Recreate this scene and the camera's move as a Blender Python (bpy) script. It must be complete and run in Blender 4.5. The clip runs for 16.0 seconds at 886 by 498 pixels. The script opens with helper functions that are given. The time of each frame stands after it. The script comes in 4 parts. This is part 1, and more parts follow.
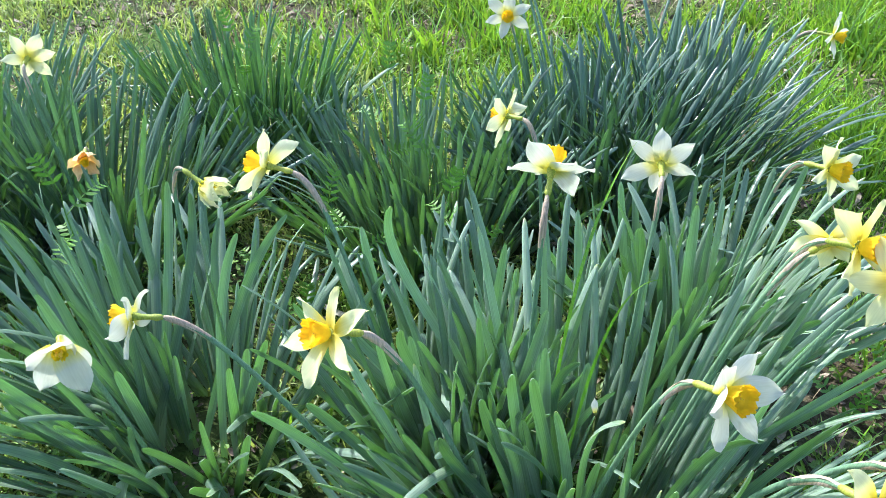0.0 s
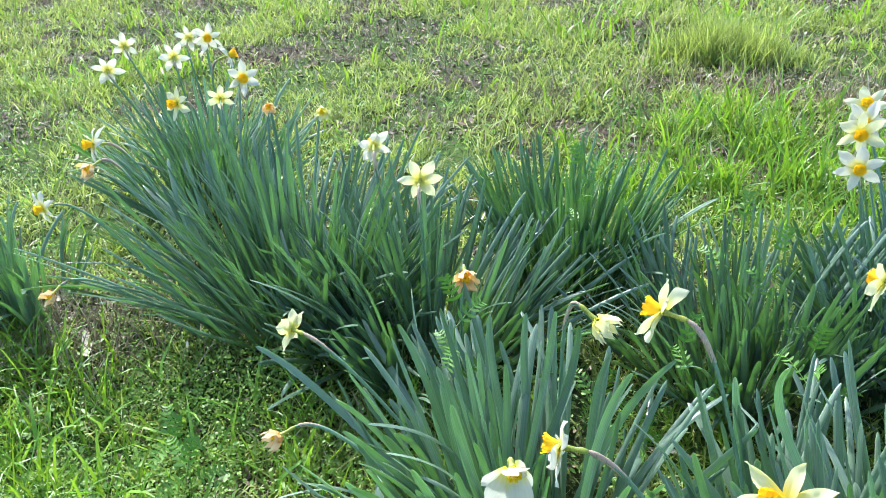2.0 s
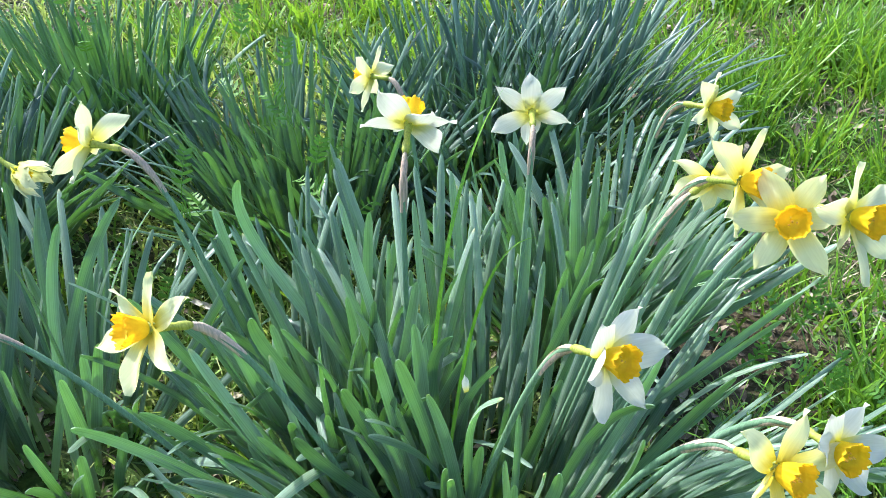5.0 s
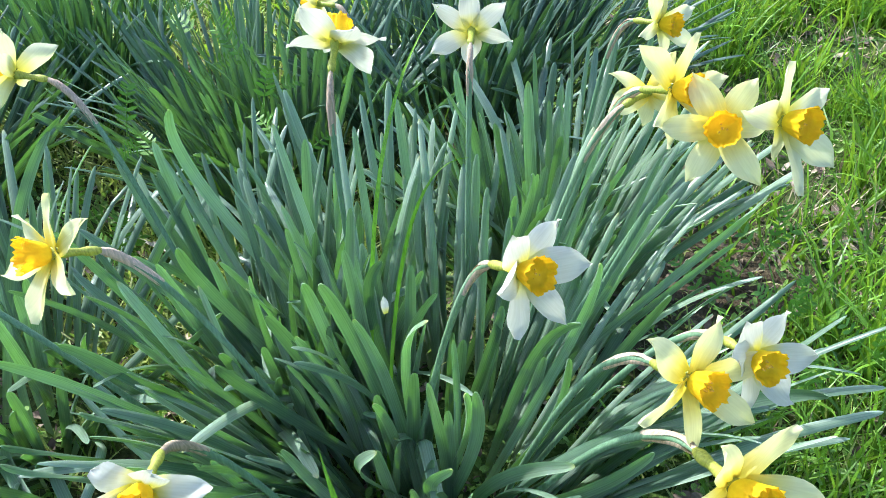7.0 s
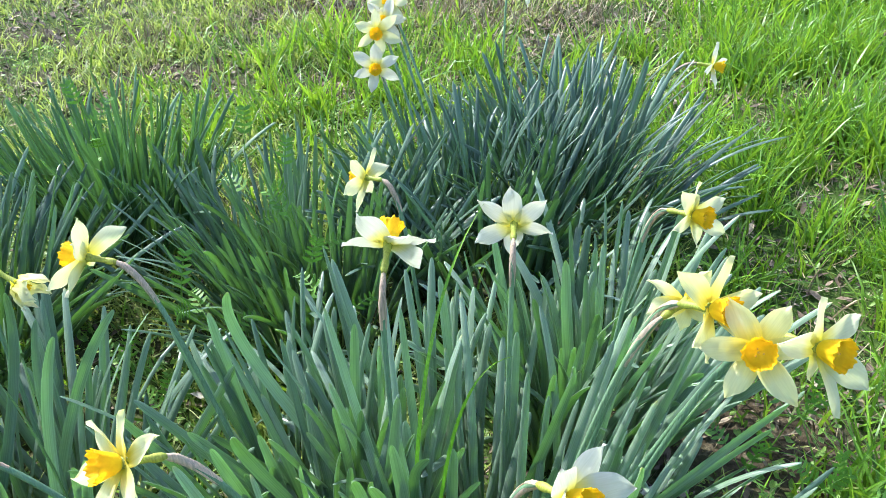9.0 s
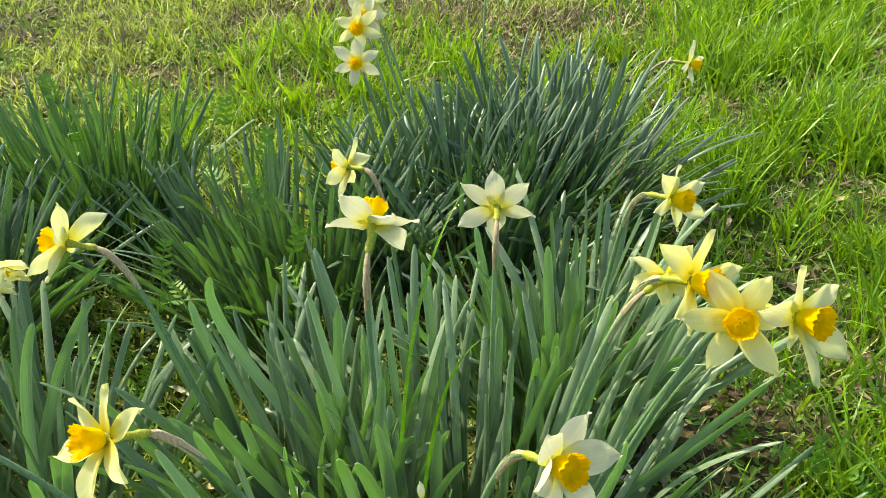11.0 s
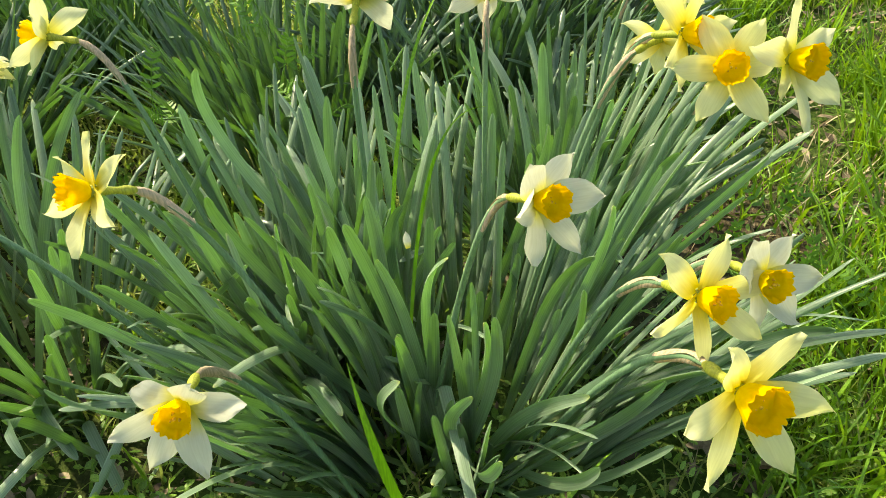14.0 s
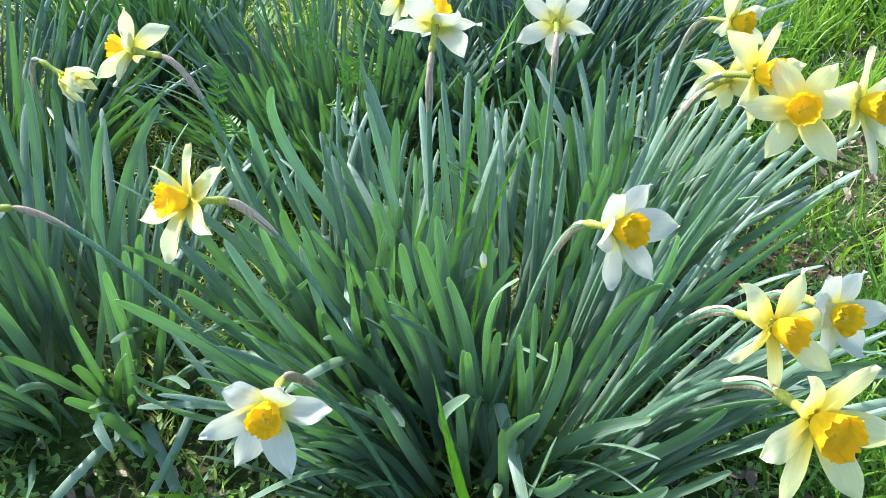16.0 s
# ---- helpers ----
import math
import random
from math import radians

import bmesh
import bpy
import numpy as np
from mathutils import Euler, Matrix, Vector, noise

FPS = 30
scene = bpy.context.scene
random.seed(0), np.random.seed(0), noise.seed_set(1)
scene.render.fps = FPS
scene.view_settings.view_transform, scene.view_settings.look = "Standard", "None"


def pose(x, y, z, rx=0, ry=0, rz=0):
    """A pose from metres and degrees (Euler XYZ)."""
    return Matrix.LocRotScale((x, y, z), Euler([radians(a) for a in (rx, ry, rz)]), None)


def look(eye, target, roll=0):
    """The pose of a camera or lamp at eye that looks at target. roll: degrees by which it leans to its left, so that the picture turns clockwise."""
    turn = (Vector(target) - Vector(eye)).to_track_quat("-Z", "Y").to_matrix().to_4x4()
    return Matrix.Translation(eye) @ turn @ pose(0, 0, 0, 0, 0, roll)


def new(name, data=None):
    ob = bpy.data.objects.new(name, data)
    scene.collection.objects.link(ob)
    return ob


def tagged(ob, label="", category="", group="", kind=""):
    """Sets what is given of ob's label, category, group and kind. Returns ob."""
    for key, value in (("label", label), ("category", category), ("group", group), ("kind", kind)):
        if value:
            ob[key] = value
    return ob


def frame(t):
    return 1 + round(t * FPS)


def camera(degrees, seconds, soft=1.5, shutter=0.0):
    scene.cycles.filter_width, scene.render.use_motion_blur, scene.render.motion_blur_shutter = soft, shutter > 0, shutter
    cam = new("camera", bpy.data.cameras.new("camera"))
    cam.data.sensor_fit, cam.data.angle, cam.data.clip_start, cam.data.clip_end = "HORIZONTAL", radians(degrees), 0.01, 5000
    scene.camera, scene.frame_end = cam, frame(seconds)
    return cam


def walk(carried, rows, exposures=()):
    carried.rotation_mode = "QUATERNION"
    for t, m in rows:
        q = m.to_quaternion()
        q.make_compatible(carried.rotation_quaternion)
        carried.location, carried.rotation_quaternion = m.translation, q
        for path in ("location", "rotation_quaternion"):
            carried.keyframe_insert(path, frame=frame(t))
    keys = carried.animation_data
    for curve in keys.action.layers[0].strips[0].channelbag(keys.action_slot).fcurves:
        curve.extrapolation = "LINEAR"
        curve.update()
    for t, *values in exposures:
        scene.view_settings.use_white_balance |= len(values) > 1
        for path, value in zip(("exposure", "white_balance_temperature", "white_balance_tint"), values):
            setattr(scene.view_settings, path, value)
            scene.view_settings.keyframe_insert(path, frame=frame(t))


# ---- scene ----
cam = camera(58.0, 16.0, soft=0.6)
PATH = [
    (0, (0.073, 0.02, 0.878), (-0.008, 1.661, -0.262), 0.2),
    (0.5, (0.015, 0.007, 0.903), (-0.186, 1.674, -0.185), 0.1),
    (1, (-0.046, -0.007, 0.921), (-0.399, 1.671, -0.109), -0.4),
    (1.5, (-0.109, -0.029, 0.945), (-0.598, 1.646, -0.032), -1.0),
    (2, (-0.161, -0.049, 0.969), (-0.741, 1.618, 0.029), -1.5),
    (2.5, (-0.18, -0.043, 0.968), (-0.776, 1.625, 0.039), -2.1),
    (3, (-0.115, -0.014, 0.949), (-0.611, 1.675, -0.002), -2.8),
    (3.5, (0.0, 0.038, 0.903), (-0.311, 1.741, -0.099), -2.0),
    (4, (0.057, 0.06, 0.871), (-0.079, 1.753, -0.185), -1.6),
    (4.5, (0.11, 0.074, 0.839), (0.117, 1.735, -0.274), -1.0),
    (5, (0.127, 0.087, 0.812), (0.257, 1.703, -0.359), 0.1),
    (7.3, (0.19, 0.085, 0.776), (0.306, 1.631, -0.488), -1.3),
    (7.5, (0.188, 0.089, 0.782), (0.298, 1.659, -0.453), -1.2),
    (8, (0.178, 0.098, 0.824), (0.275, 1.716, -0.347), -1.7),
    (8.5, (0.166, 0.106, 0.851), (0.251, 1.774, -0.249), -1.6),
    (8.7, (0.172, 0.108, 0.866), (0.239, 1.792, -0.211), -1.7),
    (10.8, (0.175, 0.103, 0.865), (0.293, 1.815, -0.162), -0.9),
    (11, (0.167, 0.092, 0.845), (0.29, 1.795, -0.196), -1.0),
    (11.5, (0.152, 0.055, 0.816), (0.266, 1.725, -0.279), -1.1),
    (12, (0.148, 0.037, 0.804), (0.257, 1.667, -0.349), -0.9),
    (12.5, (0.152, 0.034, 0.79), (0.253, 1.63, -0.411), -0.9),
    (13, (0.165, 0.034, 0.768), (0.259, 1.608, -0.461), -1.5),
    (13.5, (0.173, 0.029, 0.764), (0.262, 1.587, -0.487), -2.0),
    (14, (0.178, 0.039, 0.759), (0.264, 1.58, -0.513), -2.2),
    (14.5, (0.184, 0.052, 0.74), (0.269, 1.585, -0.542), -1.9),
    (15, (0.177, 0.044, 0.749), (0.255, 1.584, -0.526), -1.9),
    (15.5, (0.162, 0.029, 0.76), (0.226, 1.58, -0.501), -1.4),
    (16, (0.131, 0.02, 0.776), (0.18, 1.596, -0.454), -0.5),
]
EXPOSURES = [
    (0.0, 1.45, 5600, 14), (8.7, 1.45, 5600, 14), (10.8, 1.08, 8400, -4), (12.0, 1.16, 8600, -3), (12.5, 1.18, 8700, 0), (14.9, 1.24, 8300, 1), (16.0, 1.45, 5600, 13),
]
walk(cam, [(t, look(eye, target, roll)) for t, eye, target, roll in PATH], EXPOSURES)

# ---- world and sun ----
SUN_WAY = Vector((-0.5, 0.45, 0.74)).normalized()
world = bpy.data.worlds.new("sky")
scene.world = world
world.use_nodes = True
wn = world.node_tree.nodes
sky = wn.new("ShaderNodeTexSky")
sky.sky_type = "NISHITA"
sky.sun_disc = False
sky.sun_elevation = math.asin(SUN_WAY.z)
sky.sun_rotation = math.atan2(SUN_WAY.x, SUN_WAY.y)
sky.air_density, sky.dust_density = 1.0, 2.5
wn["Background"].inputs["Strength"].default_value = 0.15
world.node_tree.links.new(sky.outputs[0], wn["Background"].inputs["Color"])
sun = new("sun", bpy.data.lights.new("sun", "SUN"))
sun.data.energy, sun.data.angle, sun.data.color = 3.1, radians(0.7), (1.0, 0.94, 0.84)
sun.matrix_world = look(SUN_WAY * 30, (0, 0, 0))


# ---- materials ----
def material(name):
    m = bpy.data.materials.new(name)
    m.use_nodes = True
    t = m.node_tree
    return m, t, t.nodes["Principled BSDF"], t.nodes["Material Output"]


def node(t, kind, **values):
    n = t.nodes.new(kind)
    for key, value in values.items():
        n.inputs[key.replace("_", " ")].default_value = value
    return n


def ramp(t, fac, stops):
    n = t.nodes.new("ShaderNodeValToRGB")
    while len(n.color_ramp.elements) < len(stops):
        n.color_ramp.elements.new(0.5)
    for e, (p, c) in zip(n.color_ramp.elements, stops):
        e.position, e.color = p, (*c, 1)
    t.links.new(fac, n.inputs[0])
    return n.outputs[0]


def mix(t, fac, a, b, blend="MIX"):
    n = t.nodes.new("ShaderNodeMix")
    n.data_type, n.blend_type = "RGBA", blend
    for sock, v in ((n.inputs[0], fac), (n.inputs[6], a), (n.inputs[7], b)):
        if isinstance(v, (int, float)):
            sock.default_value = v
        elif isinstance(v, tuple):
            sock.default_value = (*v, 1)
        else:
            t.links.new(v, sock)
    return n.outputs[2]


def leafy(name, dark, light, glow, thin=0.3, rough=0.42, along=60, per_island=False, spec=0.5, strap=False):
    """A plant surface: two greens, long fibres, and light passing through."""
    m, t, bsdf, out = material(name)
    coord = t.nodes.new("ShaderNodeTexCoord")
    stretch = t.nodes.new("ShaderNodeMapping")
    stretch.inputs["Scale"].default_value = (11, 1.6, 1) if strap else (along * 12, along * 12, along * 0.35)
    t.links.new(coord.outputs["UV" if strap else "Object"], stretch.inputs[0])
    fibre = node(t, "ShaderNodeTexNoise", Scale=1.0, Detail=2.0)
    t.links.new(stretch.outputs[0], fibre.inputs["Vector"])
    blotch = node(t, "ShaderNodeTexNoise", Scale=14.0, Detail=3.0)
    t.links.new(coord.outputs["Object"], blotch.inputs["Vector"])
    if per_island:
        chance = t.nodes.new("ShaderNodeNewGeometry").outputs["Random Per Island"]
    else:
        chance = t.nodes.new("ShaderNodeObjectInfo").outputs["Random"]
    base = ramp(t, chance, [(0.0, dark), (1.0, light)])
    worn = ramp(t, fibre.outputs[0], [(0.3, (0.7, 0.73, 0.7)), (0.7, (1.25, 1.2, 1.27))])
    base = mix(t, 1.0, base, worn, "MULTIPLY")
    patch = ramp(t, blotch.outputs[0], [(0.35, (0.85, 0.9, 0.8)), (0.7, (1.1, 1.06, 1.15))])
    base = mix(t, 1.0, base, patch, "MULTIPLY")
    if strap:
        # pale margins, lightened further as painted rim light, pale at the sheathed foot, and a dry yellow point on the
        # older leaves
        sep = t.nodes.new("ShaderNodeSeparateXYZ")
        t.links.new(coord.outputs["UV"], sep.inputs[0])
        edge = ramp(t, sep.outputs[0], [(0.0, (1.4, 1.35, 1.25)), (0.09, (1, 1, 1)), (0.5, (0.86, 0.88, 0.86)), (0.91, (1, 1, 1)), (1.0, (1.4, 1.35, 1.25))])
        base = mix(t, 1.0, base, edge, "MULTIPLY")
        foot = ramp(t, sep.outputs[1], [(0.0, (1, 1, 1)), (0.12, (0, 0, 0))])
        base = mix(t, foot, base, (0.4, 0.5, 0.2))
        old = ramp(t, chance, [(0.72, (0, 0, 0)), (0.8, (1, 1, 1))])
        point = ramp(t, sep.outputs[1], [(0.86, (0, 0, 0)), (1.0, (1, 1, 1))])
        base = mix(t, mix(t, 1.0, old, point, "MULTIPLY"), base, (0.5, 0.48, 0.16))
    t.links.new(base, bsdf.inputs["Base Color"])
    bsdf.inputs["Roughness"].default_value = rough
    bsdf.inputs["Specular IOR Level"].default_value = spec
    bump = node(t, "ShaderNodeBump", Strength=0.25, Distance=0.0006)
    t.links.new(fibre.outputs[0], bump.inputs["Height"])
    t.links.new(bump.outputs[0], bsdf.inputs["Normal"])
    through_light = t.nodes.new("ShaderNodeBsdfTranslucent")
    tint = mix(t, 1.0, ramp(t, chance, [(0.0, tuple(0.75 * c for c in glow)), (1.0, glow)]), worn, "MULTIPLY")
    t.links.new(tint, through_light.inputs[0])
    both = t.nodes.new("ShaderNodeMixShader")
    both.inputs[0].default_value = thin
    t.links.new(bsdf.outputs[0], both.inputs[1])
    t.links.new(through_light.outputs[0], both.inputs[2])
    t.links.new(both.outputs[0], out.inputs[0])
    return m


def tepal_material(name, white, throat, reach):
    """A thin petal: fine veins along it, and the throat's yellow running out from its foot."""
    m, t, bsdf, out = material(name)
    coord = t.nodes.new("ShaderNodeTexCoord")
    sep = t.nodes.new("ShaderNodeSeparateXYZ")
    t.links.new(coord.outputs["Object"], sep.inputs[0])
    veins = t.nodes.new("ShaderNodeMapping")
    veins.inputs["Scale"].default_value = (900, 45, 300)
    t.links.new(coord.outputs["Object"], veins.inputs[0])
    fine = node(t, "ShaderNodeTexNoise", Scale=1.0, Detail=2.0)
    t.links.new(veins.outputs[0], fine.inputs["Vector"])
    foot = t.nodes.new("ShaderNodeMapRange")
    for k, v in enumerate((0.003, reach, 1.0, 0.0)):
        foot.inputs[1 + k].default_value = v
    t.links.new(sep.outputs[1], foot.inputs[0])
    tone = ramp(t, fine.outputs[0], [(0.3, (0.93, 0.93, 0.9)), (0.7, (1.02, 1.02, 1.02))])
    base = mix(t, 1.0, mix(t, foot.outputs[0], white, throat), tone, "MULTIPLY")
    t.links.new(base, bsdf.inputs["Base Color"])
    bsdf.inputs["Roughness"].default_value = 0.55
    bsdf.inputs["Specular IOR Level"].default_value = 0.3
    bump = node(t, "ShaderNodeBump", Strength=0.3, Distance=0.0005)
    t.links.new(fine.outputs[0], bump.inputs["Height"])
    t.links.new(bump.outputs[0], bsdf.inputs["Normal"])
    passing = t.nodes.new("ShaderNodeBsdfTranslucent")
    t.links.new(base, passing.inputs[0])
    both = t.nodes.new("ShaderNodeMixShader")
    both.inputs[0].default_value = 0.58
    t.links.new(bsdf.outputs[0], both.inputs[1])
    t.links.new(passing.outputs[0], both.inputs[2])
    t.links.new(both.outputs[0], out.inputs[0])
    return m


def cup_material():
    """The trumpet: lemon at its foot, deepening to orange at the frilled rim, with fine ribs."""
    m, t, bsdf, out = material("golden_cup")
    coord = t.nodes.new("ShaderNodeTexCoord")
    sep = t.nodes.new("ShaderNodeSeparateXYZ")
    t.links.new(coord.outputs["Object"], sep.inputs[0])
    high = node(t, "ShaderNodeMapRange")
    for k, v in enumerate((0.001, 0.018, 0.0, 1.0)):
        high.inputs[1 + k].default_value = v
    t.links.new(sep.outputs[2], high.inputs[0])
    fine = node(t, "ShaderNodeTexNoise", Scale=420.0, Detail=2.0)
    t.links.new(coord.outputs["Object"], fine.inputs["Vector"])
    tone = ramp(t, fine.outputs[0], [(0.3, (0.95, 0.93, 0.9)), (0.7, (1.0, 1.0, 1.0))])
    base = mix(t, 1.0, ramp(t, high.outputs[0], [(0.0, (0.95, 0.88, 0.06)), (0.45, (1.0, 0.84, 0.016)), (1.0, (1.0, 0.72, 0.008))]), tone, "MULTIPLY")
    t.links.new(base, bsdf.inputs["Base Color"])
    bsdf.inputs["Roughness"].default_value = 0.5
    bsdf.inputs["Specular IOR Level"].default_value = 0.25
    passing = t.nodes.new("ShaderNodeBsdfTranslucent")
    t.links.new(base, passing.inputs[0])
    both = t.nodes.new("ShaderNodeMixShader")
    both.inputs[0].default_value = 0.6
    t.links.new(bsdf.outputs[0], both.inputs[1])
    t.links.new(passing.outputs[0], both.inputs[2])
    t.links.new(both.outputs[0], out.inputs[0])
    return m


def ground_material():
    """Damp soil with crumbs, old straw colours and a thin green film."""
    m, t, bsdf, out = material("soil")
    coord = t.nodes.new("ShaderNodeTexCoord")
    big = node(t, "ShaderNodeTexNoise", Scale=1.7, Detail=4.0)
    fine = node(t, "ShaderNodeTexNoise", Scale=70.0, Detail=6.0, Roughness=0.7)
    grit = node(t, "ShaderNodeTexVoronoi", Scale=160.0)
    for n in (big, fine, grit):
        t.links.new(coord.outputs["Object"], n.inputs["Vector"])
    soil = ramp(t, fine.outputs[0], [(0.3, (0.026, 0.02, 0.012)), (0.55, (0.08, 0.064, 0.038)), (0.72, (0.21, 0.175, 0.11))])
    moss = ramp(t, fine.outputs[0], [(0.3, (0.02, 0.04, 0.008)), (0.7, (0.09, 0.15, 0.03))])
    cover = ramp(t, big.outputs[0], [(0.36, (0, 0, 0)), (0.5, (1, 1, 1))])
    t.links.new(mix(t, cover, soil, moss), bsdf.inputs["Base Color"])
    bsdf.inputs["Roughness"].default_value = 0.95
    bsdf.inputs["Specular IOR Level"].default_value = 0.1
    bump = node(t, "ShaderNodeBump", Strength=0.8, Distance=0.008)
    t.links.new(fine.outputs[0], bump.inputs["Height"])
    bump_two = node(t, "ShaderNodeBump", Strength=0.5, Distance=0.003)
    t.links.new(grit.outputs["Distance"], bump_two.inputs["Height"])
    t.links.new(bump.outputs[0], bump_two.inputs["Normal"])
    t.links.new(bump_two.outputs[0], bsdf.inputs["Normal"])
    return m


def dry_material(name, stops, rough=0.8, thin=0.15):
    m, t, bsdf, out = material(name)
    chance = t.nodes.new("ShaderNodeNewGeometry").outputs["Random Per Island"]
    coord = t.nodes.new("ShaderNodeTexCoord")
    fine = node(t, "ShaderNodeTexNoise", Scale=220.0, Detail=3.0)
    t.links.new(coord.outputs["Object"], fine.inputs["Vector"])
    tone = ramp(t, fine.outputs[0], [(0.3, (0.7, 0.68, 0.65)), (0.7, (1.2, 1.2, 1.15))])
    t.links.new(mix(t, 1.0, ramp(t, chance, stops), tone, "MULTIPLY"), bsdf.inputs["Base Color"])
    bsdf.inputs["Roughness"].default_value = rough
    bump = node(t, "ShaderNodeBump", Strength=0.5, Distance=0.0008)
    t.links.new(fine.outputs[0], bump.inputs["Height"])
    t.links.new(bump.outputs[0], bsdf.inputs["Normal"])
    return m


LEAF = leafy("daffodil_leaf", (0.13, 0.21, 0.15), (0.39, 0.5, 0.375), (0.48, 0.78, 0.22), 0.39, 0.28, strap=True, spec=0.6)
LEAF_FRESH = leafy("fresh_leaf", (0.085, 0.18, 0.095), (0.21, 0.34, 0.2), (0.42, 0.66, 0.19), 0.4, 0.4, strap=True)
# daffodil_leaf darkened: the shade of two rear clumps is put into its colour
LEAF_SHADED = leafy("shaded_blue_leaf", (0.065, 0.12, 0.095), (0.19, 0.29, 0.235), (0.38, 0.62, 0.19), 0.38, 0.3, strap=True, spec=0.6)
# darker copy of daffodil_leaf, for three of the clumps
LEAF_DEEP = leafy("deep_green_leaf", (0.08, 0.145, 0.1), (0.28, 0.39, 0.29), (0.44, 0.7, 0.21), 0.4, 0.3, strap=True, spec=0.6)
LIME = leafy("lime_blade", (0.2, 0.42, 0.03), (0.26, 0.5, 0.04), (0.4, 0.7, 0.05), 0.4, 0.4)
STEM = leafy("flower_stalk", (0.14, 0.26, 0.14), (0.22, 0.36, 0.19), (0.2, 0.4, 0.06), 0.12, 0.45)
SPATHE = leafy("papery_sheath", (0.56, 0.44, 0.3), (0.74, 0.61, 0.44), (0.74, 0.6, 0.4), 0.38, 0.65)
TUBE = leafy("flower_tube", (0.34, 0.42, 0.06), (0.5, 0.52, 0.08), (0.55, 0.58, 0.08), 0.3, 0.5)
GRASS = leafy("lawn_grass", (0.075, 0.13, 0.018), (0.5, 0.56, 0.16), (0.55, 0.7, 0.12), 0.36, 0.5, per_island=True)
BROAD_GRASS = leafy("broad_grass", (0.16, 0.36, 0.03), (0.28, 0.5, 0.06), (0.42, 0.7, 0.06), 0.36, 0.45, per_island=True)
GRASS_TALL = leafy("meadow_grass", (0.014, 0.058, 0.007), (0.23, 0.46, 0.035), (0.4, 0.68, 0.03), 0.33, 0.42, per_island=True)
WEED = leafy("creeping_weed", (0.08, 0.18, 0.03), (0.31, 0.5, 0.1), (0.4, 0.68, 0.08), 0.32, 0.5, per_island=True)
VETCH = leafy("vetch", (0.13, 0.3, 0.04), (0.2, 0.4, 0.06), (0.36, 0.62, 0.08), 0.35, 0.5)
CLOVER = leafy("clover", (0.1, 0.22, 0.03), (0.34, 0.5, 0.1), (0.46, 0.7, 0.08), 0.42, 0.5, per_island=True)
WHITE = tepal_material("white_tepal", (0.81, 0.82, 0.72), (0.88, 0.84, 0.1), 0.02)
CREAM = tepal_material("cream_tepal", (0.87, 0.88, 0.64), (0.86, 0.82, 0.1), 0.021)
YELLOW = tepal_material("yellow_tepal", (0.92, 0.92, 0.6), (0.94, 0.83, 0.06), 0.026)
FADED = tepal_material("faded_tepal", (0.95, 0.83, 0.55), (0.95, 0.62, 0.14), 0.022)
CUP = cup_material()
POLLEN = leafy("pollen", (0.9, 0.62, 0.05), (0.95, 0.7, 0.08), (0.9, 0.6, 0.05), 0.3, 0.8)
SOIL = ground_material()
LITTER = dry_material("dead_leaf", [(0.0, (0.05, 0.034, 0.024)), (0.5, (0.15, 0.11, 0.075)), (0.85, (0.28, 0.22, 0.15)), (1.0, (0.48, 0.41, 0.3))])
BLEACHED = dry_material("bleached_leaf", [(0.0, (0.5, 0.46, 0.38)), (1.0, (0.66, 0.62, 0.54))])
STRAW = dry_material("straw", [(0.0, (0.15, 0.11, 0.06)), (0.6, (0.35, 0.29, 0.17)), (1.0, (0.55, 0.49, 0.34))])


# ---- builders ----
def mesh_of(name, verts, faces, mat, smooth=True):
    me = bpy.data.meshes.new(name)
    me.from_pydata([tuple(v) for v in verts], [], faces)
    me.materials.append(mat)
    if smooth:
        me.polygons.foreach_set("use_smooth", [True] * len(me.polygons))
    me.update()
    return me


def piece(name, me, parent, m=None, label=""):
    ob = new(name, me)
    ob.parent = parent
    if m is not None:
        ob.matrix_basis = m
    if label:
        tagged(ob, label)
    return ob


def sheet(name, place, thick, across, along, mat):
    """A thin closed blade: place(u, v) gives its front, thick(u, v) how far the back lies behind; both meet at the rim."""
    verts, index = [], {}
    for j in range(along + 1):
        for i in range(across + 1):
            index[0, i, j] = len(verts)
            verts.append(Vector(place(i / across, j / along)))
    for j in range(along + 1):
        for i in range(across + 1):
            if i in (0, across) or j in (0, along):
                index[1, i, j] = index[0, i, j]
            else:
                a, b = Vector(place((i - 0.5) / across, j / along)), Vector(place((i + 0.5) / across, j / along))
                c, d = Vector(place(i / across, (j - 0.5) / along)), Vector(place(i / across, (j + 0.5) / along))
                n = (b - a).cross(d - c).normalized()
                index[1, i, j] = len(verts)
                verts.append(verts[index[0, i, j]] - n * thick(i / across, j / along))
    faces = []
    for j in range(along):
        for i in range(across):
            q = [(i, j), (i + 1, j), (i + 1, j + 1), (i, j + 1)]
            faces.append([index[0, a, b] for a, b in q])
            faces.append([index[1, a, b] for a, b in reversed(q)])
    me = mesh_of(name, verts, faces, mat)
    spot = {k: (i / across, j / along) for (_, i, j), k in index.items()}
    lay = me.uv_layers.new(name="along")
    for loop in me.loops:
        lay.data[loop.index].uv = spot[loop.vertex_index]
    rim = {index[0, i, j] for i, j in index_rim(across, along)}
    for e in me.edges:
        if e.vertices[0] in rim and e.vertices[1] in rim:
            e.use_edge_sharp = True
    return me


def index_rim(across, along):
    return [(i, j) for j in range(along + 1) for i in range(across + 1) if i in (0, across) or j in (0, along)]


